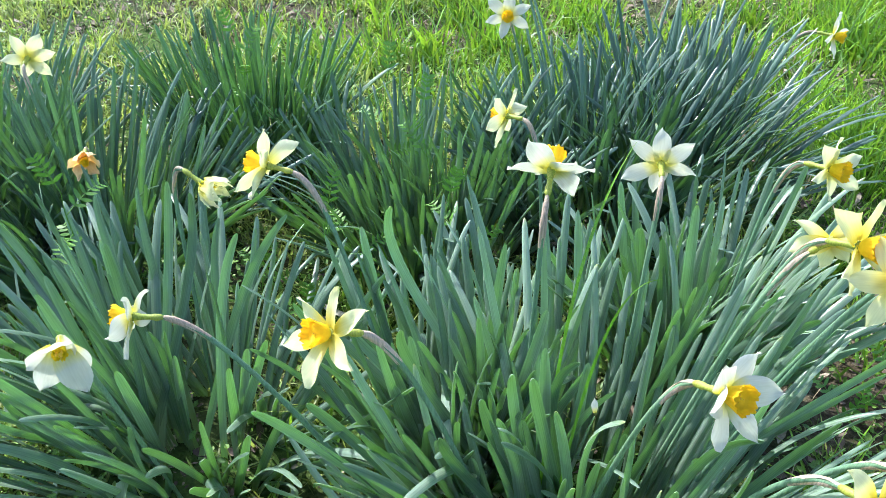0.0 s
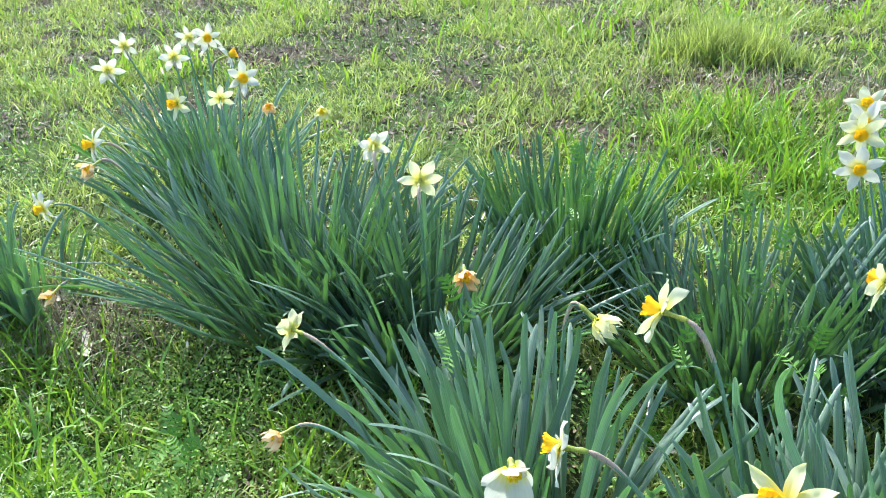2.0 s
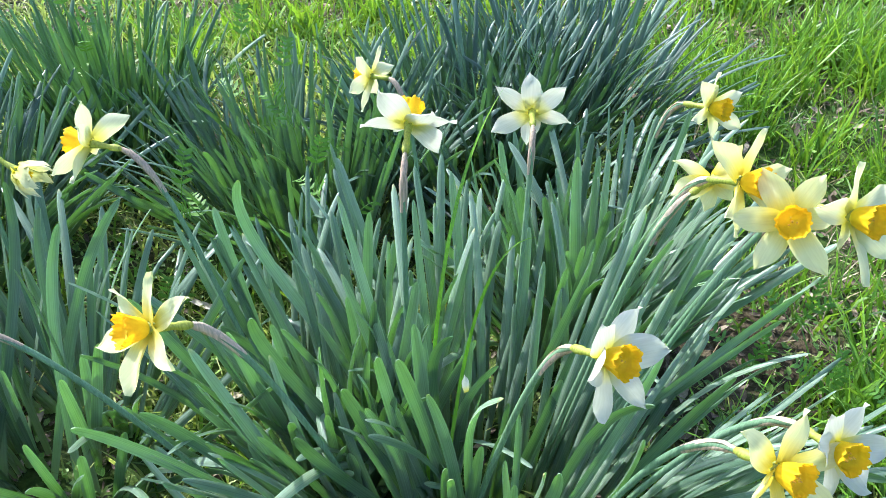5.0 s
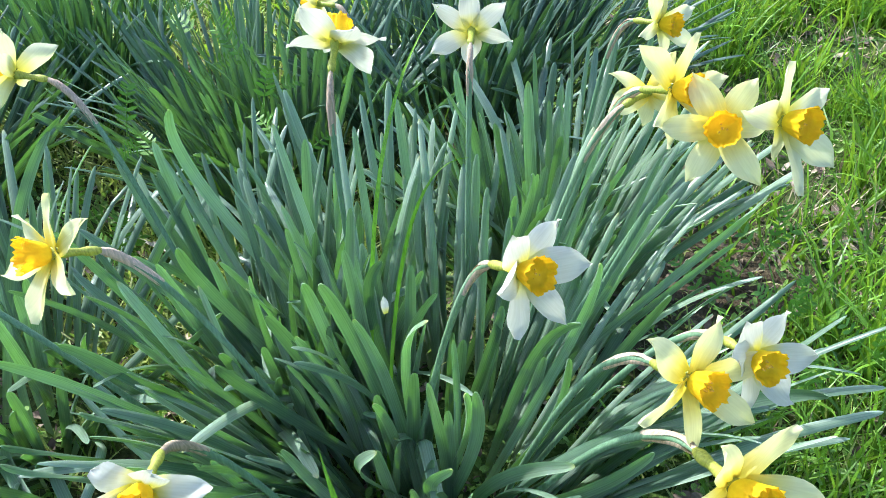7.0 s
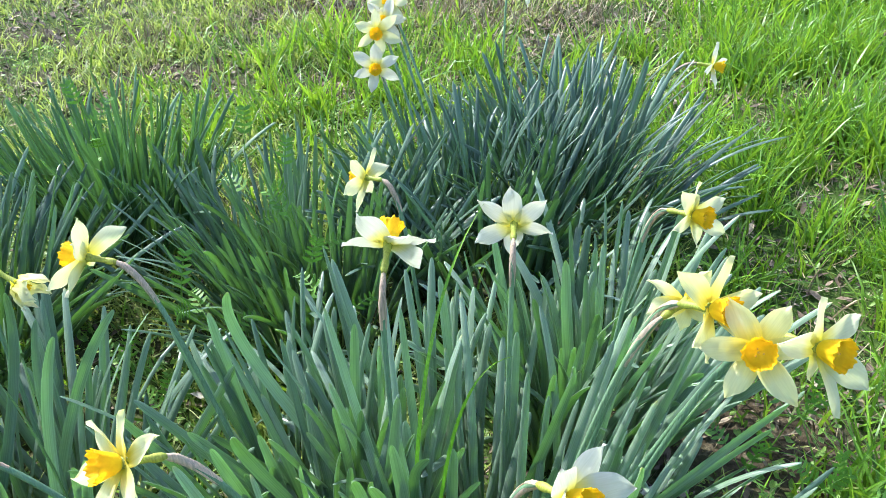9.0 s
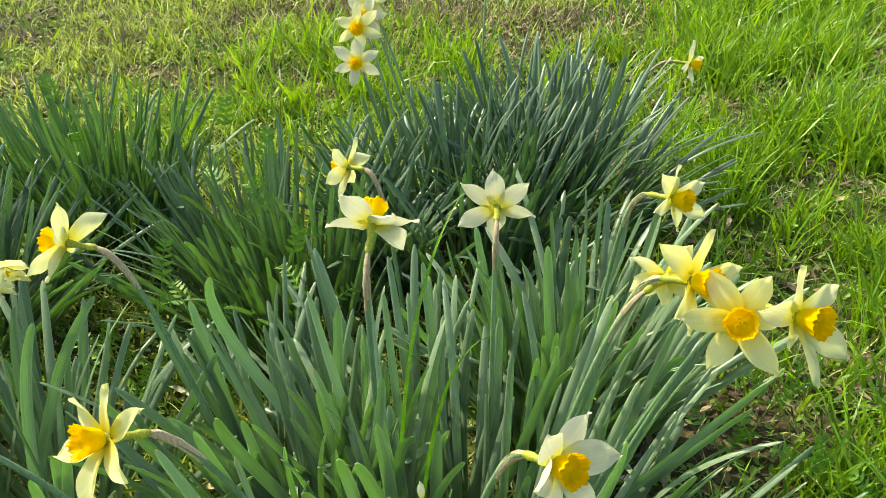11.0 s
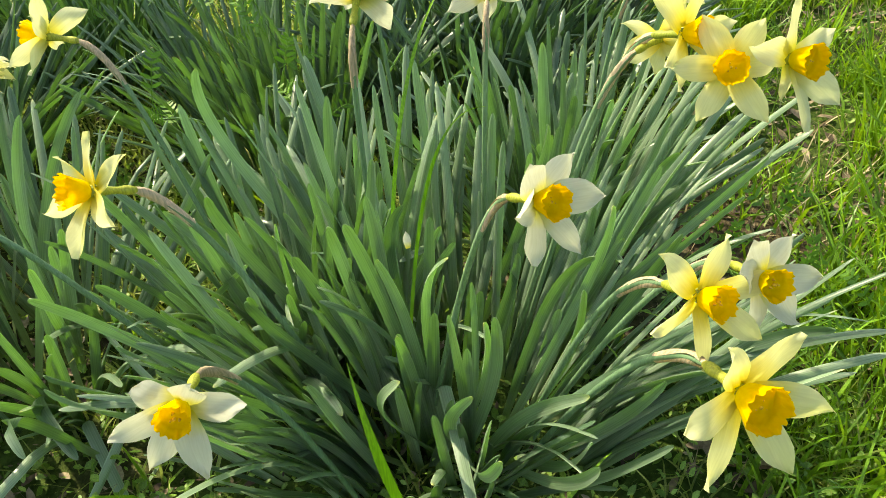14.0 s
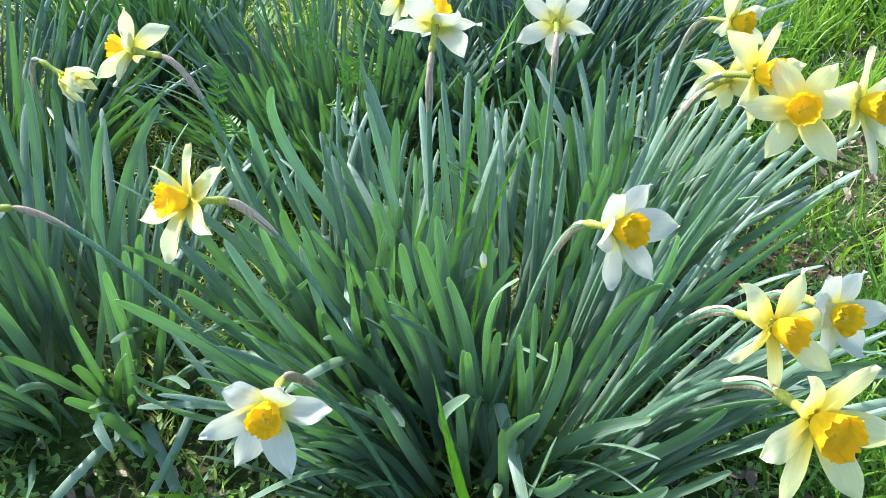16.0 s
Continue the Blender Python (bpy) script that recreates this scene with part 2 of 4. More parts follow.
def tube(name, points, radii, mat, sides=8):
    """A closed round rod along points."""
    pts = [Vector(p) for p in points]
    verts, faces = [], []
    side = None
    for k, p in enumerate(pts):
        way = (pts[min(k + 1, len(pts) - 1)] - pts[max(k - 1, 0)]).normalized()
        side = (way.orthogonal() if side is None else side - way * side.dot(way)).normalized()
        other = way.cross(side)
        for s in range(sides):
            a = 2 * math.pi * s / sides
            verts.append(p + radii[k] * (math.cos(a) * side + math.sin(a) * other))
    for k in range(len(pts) - 1):
        for s in range(sides):
            n = (s + 1) % sides
            faces.append([k * sides + s, k * sides + n, (k + 1) * sides + n, (k + 1) * sides + s])
    faces.append(list(range(sides))[::-1])
    faces.append([(len(pts) - 1) * sides + s for s in range(sides)])
    return mesh_of(name, verts, faces, mat)


def bezier(a, b, c, d, n):
    a, b, c, d = (Vector(p) for p in (a, b, c, d))
    return [a * (1 - t) ** 3 + 3 * b * t * (1 - t) ** 2 + 3 * c * t * t * (1 - t) + d * t ** 3 for t in (k / n for k in range(n + 1))]


# ---- strap leaves ----
def strap_leaf(rng, bend, kink, mat, width):
    """A daffodil leaf of 0.42 m that grows along z and arches towards x; kink folds it over part of the way up."""
    length, twist, wave = 0.42, rng.uniform(-0.5, 0.5), rng.uniform(-0.1, 0.1)
    fold_at = rng.uniform(0.5, 0.75)
    steps = 40
    spine, a, p = [], 0.0, Vector((0, 0, 0))
    for k in range(steps + 1):
        t = k / steps
        a = bend * t ** 1.6 + kink / (1 + math.exp(-(t - fold_at) * 28)) + wave * math.sin(5 * t)
        spine.append((p.copy(), a))
        p = p + Vector((math.sin(a), 0, math.cos(a))) * length / steps

    def place(u, v):
        f = max(0.0, min(v, 1.0)) * steps
        k = min(int(f), steps - 1)
        q = spine[k][0].lerp(spine[k + 1][0], f - k)
        ang = spine[k][1] + (spine[k + 1][1] - spine[k][1]) * (f - k)
        w = width * (0.62 + 0.38 * min(1.0, v / 0.35))
        if v > 0.62:
            w *= 1 - 0.4 * ((v - 0.62) / 0.38) ** 1.5
        if v > 0.945:
            w *= math.sqrt(max(0.02, 1 - ((v - 0.945) / 0.055) ** 2))
        s = (u - 0.5) * w
        channel = -0.24 * w * (1 - (2 * u - 1) ** 2) * (1 - 0.6 * v)
        turn = twist * v
        sx, sy = channel * math.cos(turn) - s * math.sin(turn), s * math.cos(turn) + channel * math.sin(turn)
        return q + Vector((math.cos(ang) * sx, sy, -math.sin(ang) * sx))

    return sheet("leaf", lambda u, v: place(u, 1 - (1 - v) ** 1.9), lambda u, v: 0.0013 * (1 - v * 0.6), 4, 13, mat)


def leaf_set(seed, mat, wide=0.0122):
    rng = random.Random(seed)
    calm = [strap_leaf(rng, rng.uniform(0.02, 0.3), 0, mat, wide * rng.uniform(0.8, 1.15)) for _ in range(14)]
    arched = [strap_leaf(rng, rng.uniform(0.4, 0.9), 0, mat, wide * rng.uniform(0.85, 1.15)) for _ in range(8)]
    folded = [strap_leaf(rng, rng.uniform(0.3, 0.7), rng.uniform(1.0, 1.9), mat, wide * rng.uniform(0.85, 1.1)) for _ in range(5)]
    return calm, arched, folded


BLUE_LEAVES = leaf_set(3, LEAF)
GREEN_LEAVES = leaf_set(4, LEAF_FRESH, 0.0098)
SLIM_LEAVES = leaf_set(5, LEAF, 0.0108)
DEEP_LEAVES = leaf_set(7, LEAF_DEEP, 0.0108)
SHADED_LEAVES = leaf_set(6, LEAF_SHADED, 0.0108)


def daffodil_clump(x, y, rx, ry, count, seed, label, leaves=BLUE_LEAVES, tall=1.0, spread=34, lean=(0, 0), droop=0.015, arch=0.18, short=0.78, face=0.0):
    """A tuft of strap leaves rising from bulbs set in an ellipse. face: how far their flat sides are turned along y."""
    rng = random.Random(seed)
    clump = tagged(new("daffodil_clump"), label, "plant", "daffodil clumps")
    clump.location = (x, y, 0)
    made = 0
    while made < count:
        # one bulb: a flat fan of leaves that rise nearly side by side
        r, a = math.sqrt(rng.random()), rng.uniform(0, 2 * math.pi)
        bx, by = r * math.cos(a) * rx, r * math.sin(a) * ry
        out = math.atan2(r * math.sin(a) * ry, r * math.cos(a) * rx) + rng.gauss(0, 0.4)
        tilt = spread * (0.06 + 0.94 * r ** 1.3) * rng.uniform(0.6, 1.2)
        rise, plane, facet = rng.uniform(0.84, 1.1), rng.uniform(0, math.pi), rng.gauss(0, 0.6)
        for k in range(rng.randint(3, 7)):
            if made == count:
                break
            made += 1
            t_leaf, dice = tilt * rng.uniform(0.85, 1.15) + rng.gauss(0, 3), rng.random()
            if dice < droop and r > 0.4:
                me, t_leaf, size = rng.choice(leaves[2]), t_leaf + rng.uniform(0, 15), rng.uniform(0.75, 1.0)
            elif dice < droop + arch:
                me, size = rng.choice(leaves[1]), rng.uniform(0.85, 1.1)
            else:
                me, size = rng.choice(leaves[0]), rng.uniform(short, 1.08)
            size *= rise * tall * (1 - 0.12 * r) * (0.66 if rng.random() < 0.12 else 1.0)
            o = out + rng.gauss(0, 0.16)
            step = (k - 2.5) * 0.007
            way = Vector((math.sin(radians(t_leaf)) * math.cos(o) + lean[0], math.sin(radians(t_leaf)) * math.sin(o) + lean[1], math.cos(radians(t_leaf))))
            way = (way + Vector((math.cos(plane), math.sin(plane), 0)) * step * 6).normalized()
            az, th = math.atan2(way.y, way.x), math.acos(way.z)
            m = Matrix.Translation((bx + math.cos(plane) * step, by + math.sin(plane) * step, -0.012)) @ Matrix.Rotation(az, 4, "Z") @ Matrix.Rotation(th, 4, "Y")
            swing = (-math.pi / 2 - az + math.pi / 2) % math.pi - math.pi / 2
            m = m @ Matrix.Rotation(face * swing + (1 - 0.5 * face) * facet + rng.gauss(0, 0.35), 4, "Z")
            piece("leaf", me, clump, m @ Matrix.Diagonal((rng.uniform(0.9, 1.1), rng.uniform(0.75, 1.15), size, 1)))
    return clump


# ---- flowers ----
def tepal(seed, back, ripple, mat, wide=0.0094, long=0.042):
    """One petal from its foot along y; back bends it away from the flower's face."""
    rng = random.Random(seed)
    twist, ph, tipturn, cupped = rng.uniform(-0.5, 0.5), rng.uniform(0, 6), rng.uniform(-0.1, 0.1), rng.uniform(-0.2, 0.35)

    def place(u, v):
        w = wide * (0.34 + 0.66 * math.sin(math.pi * min(1, v * 0.86 + 0.1)) ** 0.8) * (1.0 if v < 0.62 else max(0.06, 1 - ((v - 0.62) / 0.38) ** 2.3))
        s = 2 * u - 1
        z = 0.006 * v - back * long * v * v + ripple * 0.004 * math.sin(6 * v + ph + 2 * s) * v + cupped * w * s * s
        z += twist * s * w * v + 0.0008 * math.cos(s * 9) * (1 - v)
        return Vector((s * w + tipturn * long * v * v, 0.004 + long * v, z))

    return sheet("petal", place, lambda u, v: 0.0007, 6, 10, mat)


def shrivelled(seed, mat):
    rng = random.Random(seed)
    ph, curl = rng.uniform(0, 6), rng.uniform(0.9, 1.8)

    def place(u, v):
        w = 0.008 * (0.4 + 0.6 * math.sin(math.pi * min(1, v * 0.8 + 0.15))) * (1 if v < 0.75 else max(0.1, 1 - (v - 0.75) * 3))
        s, a = 2 * u - 1, curl * v
        crumple = 0.0022 * math.sin(13 * v + ph + 4 * s) + 0.0016 * math.sin(9 * s + ph)
        return Vector((s * w + 0.003 * math.sin(8 * v + ph), 0.003 + 0.026 * math.sin(a) / curl, 0.026 * (1 - math.cos(a)) / curl * 1.3 + 0.008 * v + crumple))

    return sheet("petal", place, lambda u, v: 0.0007, 5, 9, mat)


def cup_mesh(seed, depth, mouth, mat):
    """The trumpet: a fluted double wall with a frilled rim."""
    rng = random.Random(seed)
    ph = [rng.uniform(0, 6) for _ in range(4)]
    seg, ring = 64, 9
    verts, faces = [], []
    for wall in (0, 1):
        for j in range(ring + 1):
            v = j / ring
            for i in range(seg):
                a = 2 * math.pi * i / seg
                frill = max(0.0, v - 0.45) / 0.55
                r = 0.0052 + (mouth - 0.0052) * (v ** 0.55) + 0.0012 * frill ** 2
                r += 0.0006 * frill * (math.sin(5 * a + ph[0]) + 0.9 * math.sin(13 * a + ph[1]) + 0.6 * math.sin(21 * a + ph[2]))
                r += 0.0002 * math.sin(18 * a) * v - 0.0006 * wall * (1 - 0.7 * v)
                z = depth * v + 0.0009 * frill * math.sin(6 * a + ph[3]) + 0.0009 * frill * math.sin(16 * a + ph[1]) + 0.0005 * frill * math.sin(27 * a + ph[0])
                verts.append((r * math.cos(a), r * math.sin(a), z + 0.002))
    n = seg * (ring + 1)
    for j in range(ring):
        for i in range(seg):
            k = (i + 1) % seg
            faces.append([j * seg + i, j * seg + k, (j + 1) * seg + k, (j + 1) * seg + i])
            faces.append([n + (j + 1) * seg + i, n + (j + 1) * seg + k, n + j * seg + k, n + j * seg + i])
    for i in range(seg):
        k = (i + 1) % seg
        faces.append([ring * seg + i, ring * seg + k, n + ring * seg + k, n + ring * seg + i])
    # flat floor added high inside, so the trumpet's hollow looks less shaded
    faces.append([n + 6 * seg + i for i in range(seg)])
    return mesh_of("cup", verts, faces, mat)


def stamen_mesh():
    """The pale style that stands in the trumpet."""
    return tube("style", [(0, 0, 0.001), (0.0002, 0, 0.006), (0.0003, 0.0003, 0.011), (0.0004, 0.0002, 0.0138), (0.0004, 0.0002, 0.0146)], [0.0007, 0.0007, 0.0008, 0.0013, 0.0008], POLLEN, 6)


TEPALS = {}
for tone, mat in (("white", WHITE), ("cream", CREAM), ("yellow", YELLOW), ("faded", FADED)):
    TEPALS[tone, "open"] = [tepal(20 + k, 0.02 + 0.05 * (k % 4), 0.6, mat, 0.0086 + 0.0008 * (k % 3)) for k in range(9)]
    TEPALS[tone, "swept"] = [tepal(40 + k, 0.28 + 0.09 * (k % 3), 0.7, mat) for k in range(7)]
    TEPALS[tone, "wilted"] = [shrivelled(80 + k, mat) for k in range(7)]
CUPS = [cup_mesh(5 + k, 0.0145 + 0.001 * k, 0.0108 + 0.0005 * k, CUP) for k in range(4)]
SMALL_CUPS = [cup_mesh(15 + k, 0.010, 0.006, CUP) for k in range(2)]
STAMENS = stamen_mesh()
ANTHER = tube("anther", [(0, 0, -0.004), (0, 0, -0.002), (0.0002, 0, 0.002), (0, 0, 0.004)], [0.0005, 0.0012, 0.0012, 0.0005], POLLEN, 6)
LABELS = {
    "white": "white daffodil with a golden trumpet on a bent stalk",
    "cream": "creamy daffodil with a deep yellow trumpet among strap leaves",
    "yellow": "pale yellow daffodil with a golden frilled trumpet",
    "faded": "withered daffodil with shrivelled tan petals",
}


# rounded camera positions from which the flowers' facing is set
NEAR, START, LEFT = Vector((0.17, 0.06, 0.8)), Vector((0.07, 0.02, 0.88)), Vector((-0.16, -0.05, 0.97))


def facing(head, right, up, toward, place):
    """The way a flower looks, as seen from place, a camera position: to the right, upwards, towards it."""
    ahead = (Vector(head) - place).normalized()
    side = ahead.cross(Vector((0, 0, 1))).normalized()
    return (right * side + up * side.cross(ahead) - toward * ahead).normalized()


def daffodil(head, look_way, base, tone="white", spin=20, style="open", size=1.0, label="", neck=0.05, rise=0.16, seed=0, place=NEAR, petals=(), broad=1.0, shut=False):
    """A flower whose trumpet lies at head and looks along look_way, as told from place, on a stalk that stands at base.
    petals: for each its turn, its lean towards the face and its length, fitted to where its tip shows to the camera."""
    rng = random.Random(seed * 7 + int(head[0] * 1000) + int(head[1] * 377))
    base = Vector((base[0], base[1], 0))
    thing = tagged(new("daffodil"), label or LABELS[tone], "flower", "daffodil flowers")
    thing.location = base
    f = facing(head, *look_way, place)
    right = Vector((0, 0, 1)).cross(f)
    right = right.normalized() if right.length > 0.05 else Vector((1, 0, 0))
    up = f.cross(right)
    hub = Vector(head) - f * 0.009 * size - base
    turn = Matrix((right, up, f)).transposed().to_4x4()
    seat = Matrix.Translation(hub) @ turn @ Matrix.Scale(size, 4)
    wilted = style == "wilted"
    cup = piece("cup", rng.choice(SMALL_CUPS if wilted or shut else CUPS), thing, seat @ Matrix.Rotation(rng.uniform(0, 6), 4, "Z") @ Matrix.Diagonal((0.92, 0.92, 1.1, 1)))
    if not wilted:
        piece("style", STAMENS, cup)
        for k in range(3):
            piece("anther", ANTHER, cup, Matrix.Rotation(2.1 * k, 4, "Z") @ Matrix.Translation((0.003, 0, 0.0102)) @ Matrix.Rotation(0.12, 4, "Y"))
    pool = TEPALS[tone, style]
    for k in range(6):
        lift = -0.0012 if k % 2 else 0.0
        if petals:
            a, tip_up, reach = radians(petals[k][0] - 90), radians(petals[k][1] + 3), petals[k][2]
        else:
            a, tip_up, reach = radians(spin - 90 + 60 * k + rng.uniform(-6, 6)), rng.gauss(0, 0.12), rng.uniform(0.92, 1.08)
        m = seat @ Matrix.Translation((0, 0, lift)) @ Matrix.Rotation(a, 4, "Z") @ Matrix.Rotation(tip_up, 4, "X") @ Matrix.Rotation(rng.gauss(0, 0.12), 4, "Y")
        piece("petal", pool[(k * 2 + rng.randrange(2)) % len(pool)], thing, m @ Matrix.Diagonal((broad * rng.uniform(0.92, 1.1), reach, 1, 1)))
    back = [hub - f * size * d * (0.45 if shut else 1.0) for d in (-0.004, 0.004, 0.011, 0.018, 0.022, 0.027, 0.031)]
    piece("flower_tube", tube("flower_tube", back, [r * size for r in (0.005, 0.004, 0.003, 0.0026, 0.0035, 0.0034, 0.0021)], TUBE, 10), thing)
    start = back[-2]
    lean = Vector((start.x, start.y, 0)) * 0.55
    path = bezier(start, start - f * neck, Vector((lean.x, lean.y, max(0.1, start.z - rise))), (0, 0, -0.01), 26)
    piece("stalk", tube("stalk", path, [0.0019 + 0.0009 * min(1, k / 6) for k in range(27)], STEM), thing)
    seed_phase = rng.uniform(0, 6)
    gone, last = 0.0, 2
    while gone < 0.036 * size and last < 20:
        gone += (path[last] - path[last - 1]).length
        last += 1

    def paper(u, v):
        i = min(int(v * (last - 0.01)), last - 1)
        p = path[i].lerp(path[i + 1], v * (last - 0.01) - i)
        way = (path[i + 1] - path[i]).normalized()
        side = way.cross(Vector((0.2, 0.1, 1))).normalized()
        other = way.cross(side)
        girth = size * (0.0027 + 0.001 * math.sin(math.pi * min(1.0, 0.12 + v * 0.75)))
        if v < 0.25:
            girth *= 0.6 + 1.6 * v
        a = 5.4 * (u - 0.5) + 0.3 * math.sin(7 * v + seed_phase)
        girth *= 1 + 0.16 * math.sin(5 * a + 9 * v + seed_phase) * (1 - 0.6 * v)
        return p + girth * (math.cos(a) * side * 0.75 + math.sin(a) * other)

    piece("spathe", sheet("spathe", paper, lambda u, v: 0.0003, 10, 12, SPATHE), thing)
    return thing


# ---- ground, one sheet to the horizon ----
def smooth_noise(x, y, scale, seed):
    """Value noise on a grid, for many places at once."""
    rs = np.random.RandomState(seed)
    grid = rs.rand(64, 64)
    fx, fy = x / scale + 1000.0, y / scale + 1000.0
    ix, iy = np.floor(fx).astype(int), np.floor(fy).astype(int)
    u, v = fx - ix, fy - iy
    u, v = u * u * (3 - 2 * u), v * v * (3 - 2 * v)
    g = lambda a, b: grid[a % 64, b % 64]
    return (g(ix, iy) * (1 - u) + g(ix + 1, iy) * u) * (1 - v) + (g(ix, iy + 1) * (1 - u) + g(ix + 1, iy + 1) * u) * v


def ground_height(x, y):
    near = np.clip((9 - np.hypot(x, y)) / 3, 0, 1)
    return near * (0.03 * (smooth_noise(x, y, 0.9, 1) - 0.5) + 0.014 * (smooth_noise(x, y, 0.16, 2) - 0.5))


def ground_sheet():
    line = np.concatenate([-np.geomspace(400, 7.2, 14), np.arange(-7.0, 7.01, 0.07), np.geomspace(7.2, 400, 14)])
    gx, gy = np.meshgrid(line, line + 2.5)
    z = ground_height(gx, gy)
    verts = np.stack([gx, gy, z], -1).reshape(-1, 3)
    n = len(line)
    faces = [(j * n + i, j * n + i + 1, (j + 1) * n + i + 1, (j + 1) * n + i) for j in range(n - 1) for i in range(n - 1)]
    return tagged(new("ground", mesh_of("ground", verts, faces, SOIL)), "damp brown soil under patchy spring lawn", "ground", kind="structure")


ground_sheet()

CLUMPS = [(0.05, 0.79, 0.1, 0.09), (0.22, 0.69, 0.16, 0.16), (0.4, 0.98, 0.11, 0.1), (-0.33, 0.78, 0.14, 0.13), (-0.64, 1.22, 0.16, 0.15), (-0.98, 1.28, 0.17, 0.16),
          (-0.42, 1.58, 0.12, 0.1), (-0.03, 1.3, 0.16, 0.16), (0.29, 1.42, 0.15, 0.16), (0.5, 1.55, 0.16, 0.17), (-1.46, 1.72, 0.14, 0.13), (-1.56, 1.1, 0.1, 0.1)]


def bareness(x, y):
    """0 where the sward is whole, 1 on open soil and litter."""
    n = 0.6 * smooth_noise(x, y, 0.42, 7) + 0.4 * smooth_noise(x, y, 0.13, 8)
    bare = 0.95 * np.clip((n - 0.515 + 0.035 * np.clip((y - 1.8) / 1.5, 0, 1)) * 6.5, 0, 1) * np.where((x < -0.52) & (y < 1.15), 0.35, 1.0)
    for px, py, sx, sy in ((-0.1, 3.3, 0.55, 0.16), (-0.77, 3.0, 0.13, 0.1), (-1.0, 2.6, 0.12, 0.1), (0.55, 2.9, 0.5, 0.3), (-1.42, 1.07, 0.22, 0.15), (0.9, 1.0, 0.26, 0.18),
                           (-3.2, 3.6, 0.35, 0.16), (-1.2, 3.7, 0.16, 0.12), (0.5, 0.5, 0.06, 0.08), (-2.0, 2.4, 0.4, 0.2), (-0.5, 0.6, 0.1, 0.09), (0.89, 1.1, 0.13, 0.09), (1.25, 3.6, 0.4, 0.25), (0.35, 3.45, 0.8, 0.2), (-2.3, 3.3, 0.4, 0.25), (-1.75, 2.05, 0.2, 0.15)):
        bare = np.maximum(bare, 1.0 * np.exp(-(((x - px) / sx) ** 2 + ((y - py) / sy) ** 2)))
    return bare


def in_clump(x, y, grow=1.0):
    inside = np.zeros(len(x))
    for cx, cy, rx, ry in CLUMPS:
        inside = np.maximum(inside, np.clip(1.6 - np.hypot((x - cx) / (rx * grow), (y - cy) / (ry * grow)), 0, 1))
    return inside


def scatter(rs, count, x0, x1, y0, y1):
    """Places on the lawn, fanned out with the distance."""
    y = y0 + (y1 - y0) * rs.rand(count) ** 0.8
    u = rs.rand(count)
    left, right = -0.75 - 1.12 * y, 0.75 + 0.72 * y
    x = left + (right - left) * u
    keep = (x > x0) & (x < x1)
    return x[keep], y[keep]


def blades(name, x, y, length, width, bend, seed, mat, label, category, stray=0.35):
    """Grass: each blade a tapering, bending strip of its own."""
    rs = np.random.RandomState(seed)
    n = len(x)
    z = ground_height(x, y) - 0.004
    a, turn = rs.rand(n) * 2 * np.pi, rs.rand(n) * 2 * np.pi
    tilt = np.abs(rs.randn(n)) * stray
    dx, dy = np.cos(a), np.sin(a)
    sx, sy = np.cos(turn) * width / 2, np.sin(turn) * width / 2
    rings = []
    for t, w in ((0.0, 1.0), (0.45, 0.9), (0.8, 0.55)):
        ang = tilt + bend * t
        rx, rz = np.sin(ang) * length * t, np.cos(np.minimum(ang, 1.5)) * length * t
        cx, cy, cz = x + dx * rx, y + dy * rx, z + rz
        rings += [np.stack([cx - sx * w, cy - sy * w, cz], -1), np.stack([cx + sx * w, cy + sy * w, cz], -1)]
    ang = tilt + bend
    rings.append(np.stack([x + dx * np.sin(ang) * length, y + dy * np.sin(ang) * length, z + np.cos(np.minimum(ang, 1.5)) * length], -1))
    verts = np.stack(rings, 1).reshape(-1, 3)
    first = np.arange(n)[:, None] * 7
    quads = np.concatenate([first + np.array([[0, 1, 3, 2]]), first + np.array([[2, 3, 5, 4]])], 1).reshape(-1)
    tris = (first + np.array([[4, 5, 6]])).reshape(-1)
    me = bpy.data.meshes.new(name)
    me.vertices.add(len(verts))
    me.vertices.foreach_set("co", verts.reshape(-1))
    me.loops.add(len(quads) + len(tris))
    me.loops.foreach_set("vertex_index", np.concatenate([quads, tris]))
    me.polygons.add(3 * n)
    me.polygons.foreach_set("loop_start", np.concatenate([np.arange(2 * n) * 4, 8 * n + np.arange(n) * 3]))
    me.update(calc_edges=True)
    me.validate()
    me.materials.append(mat)
    return tagged(new(name, me), label, category, kind="stuff")


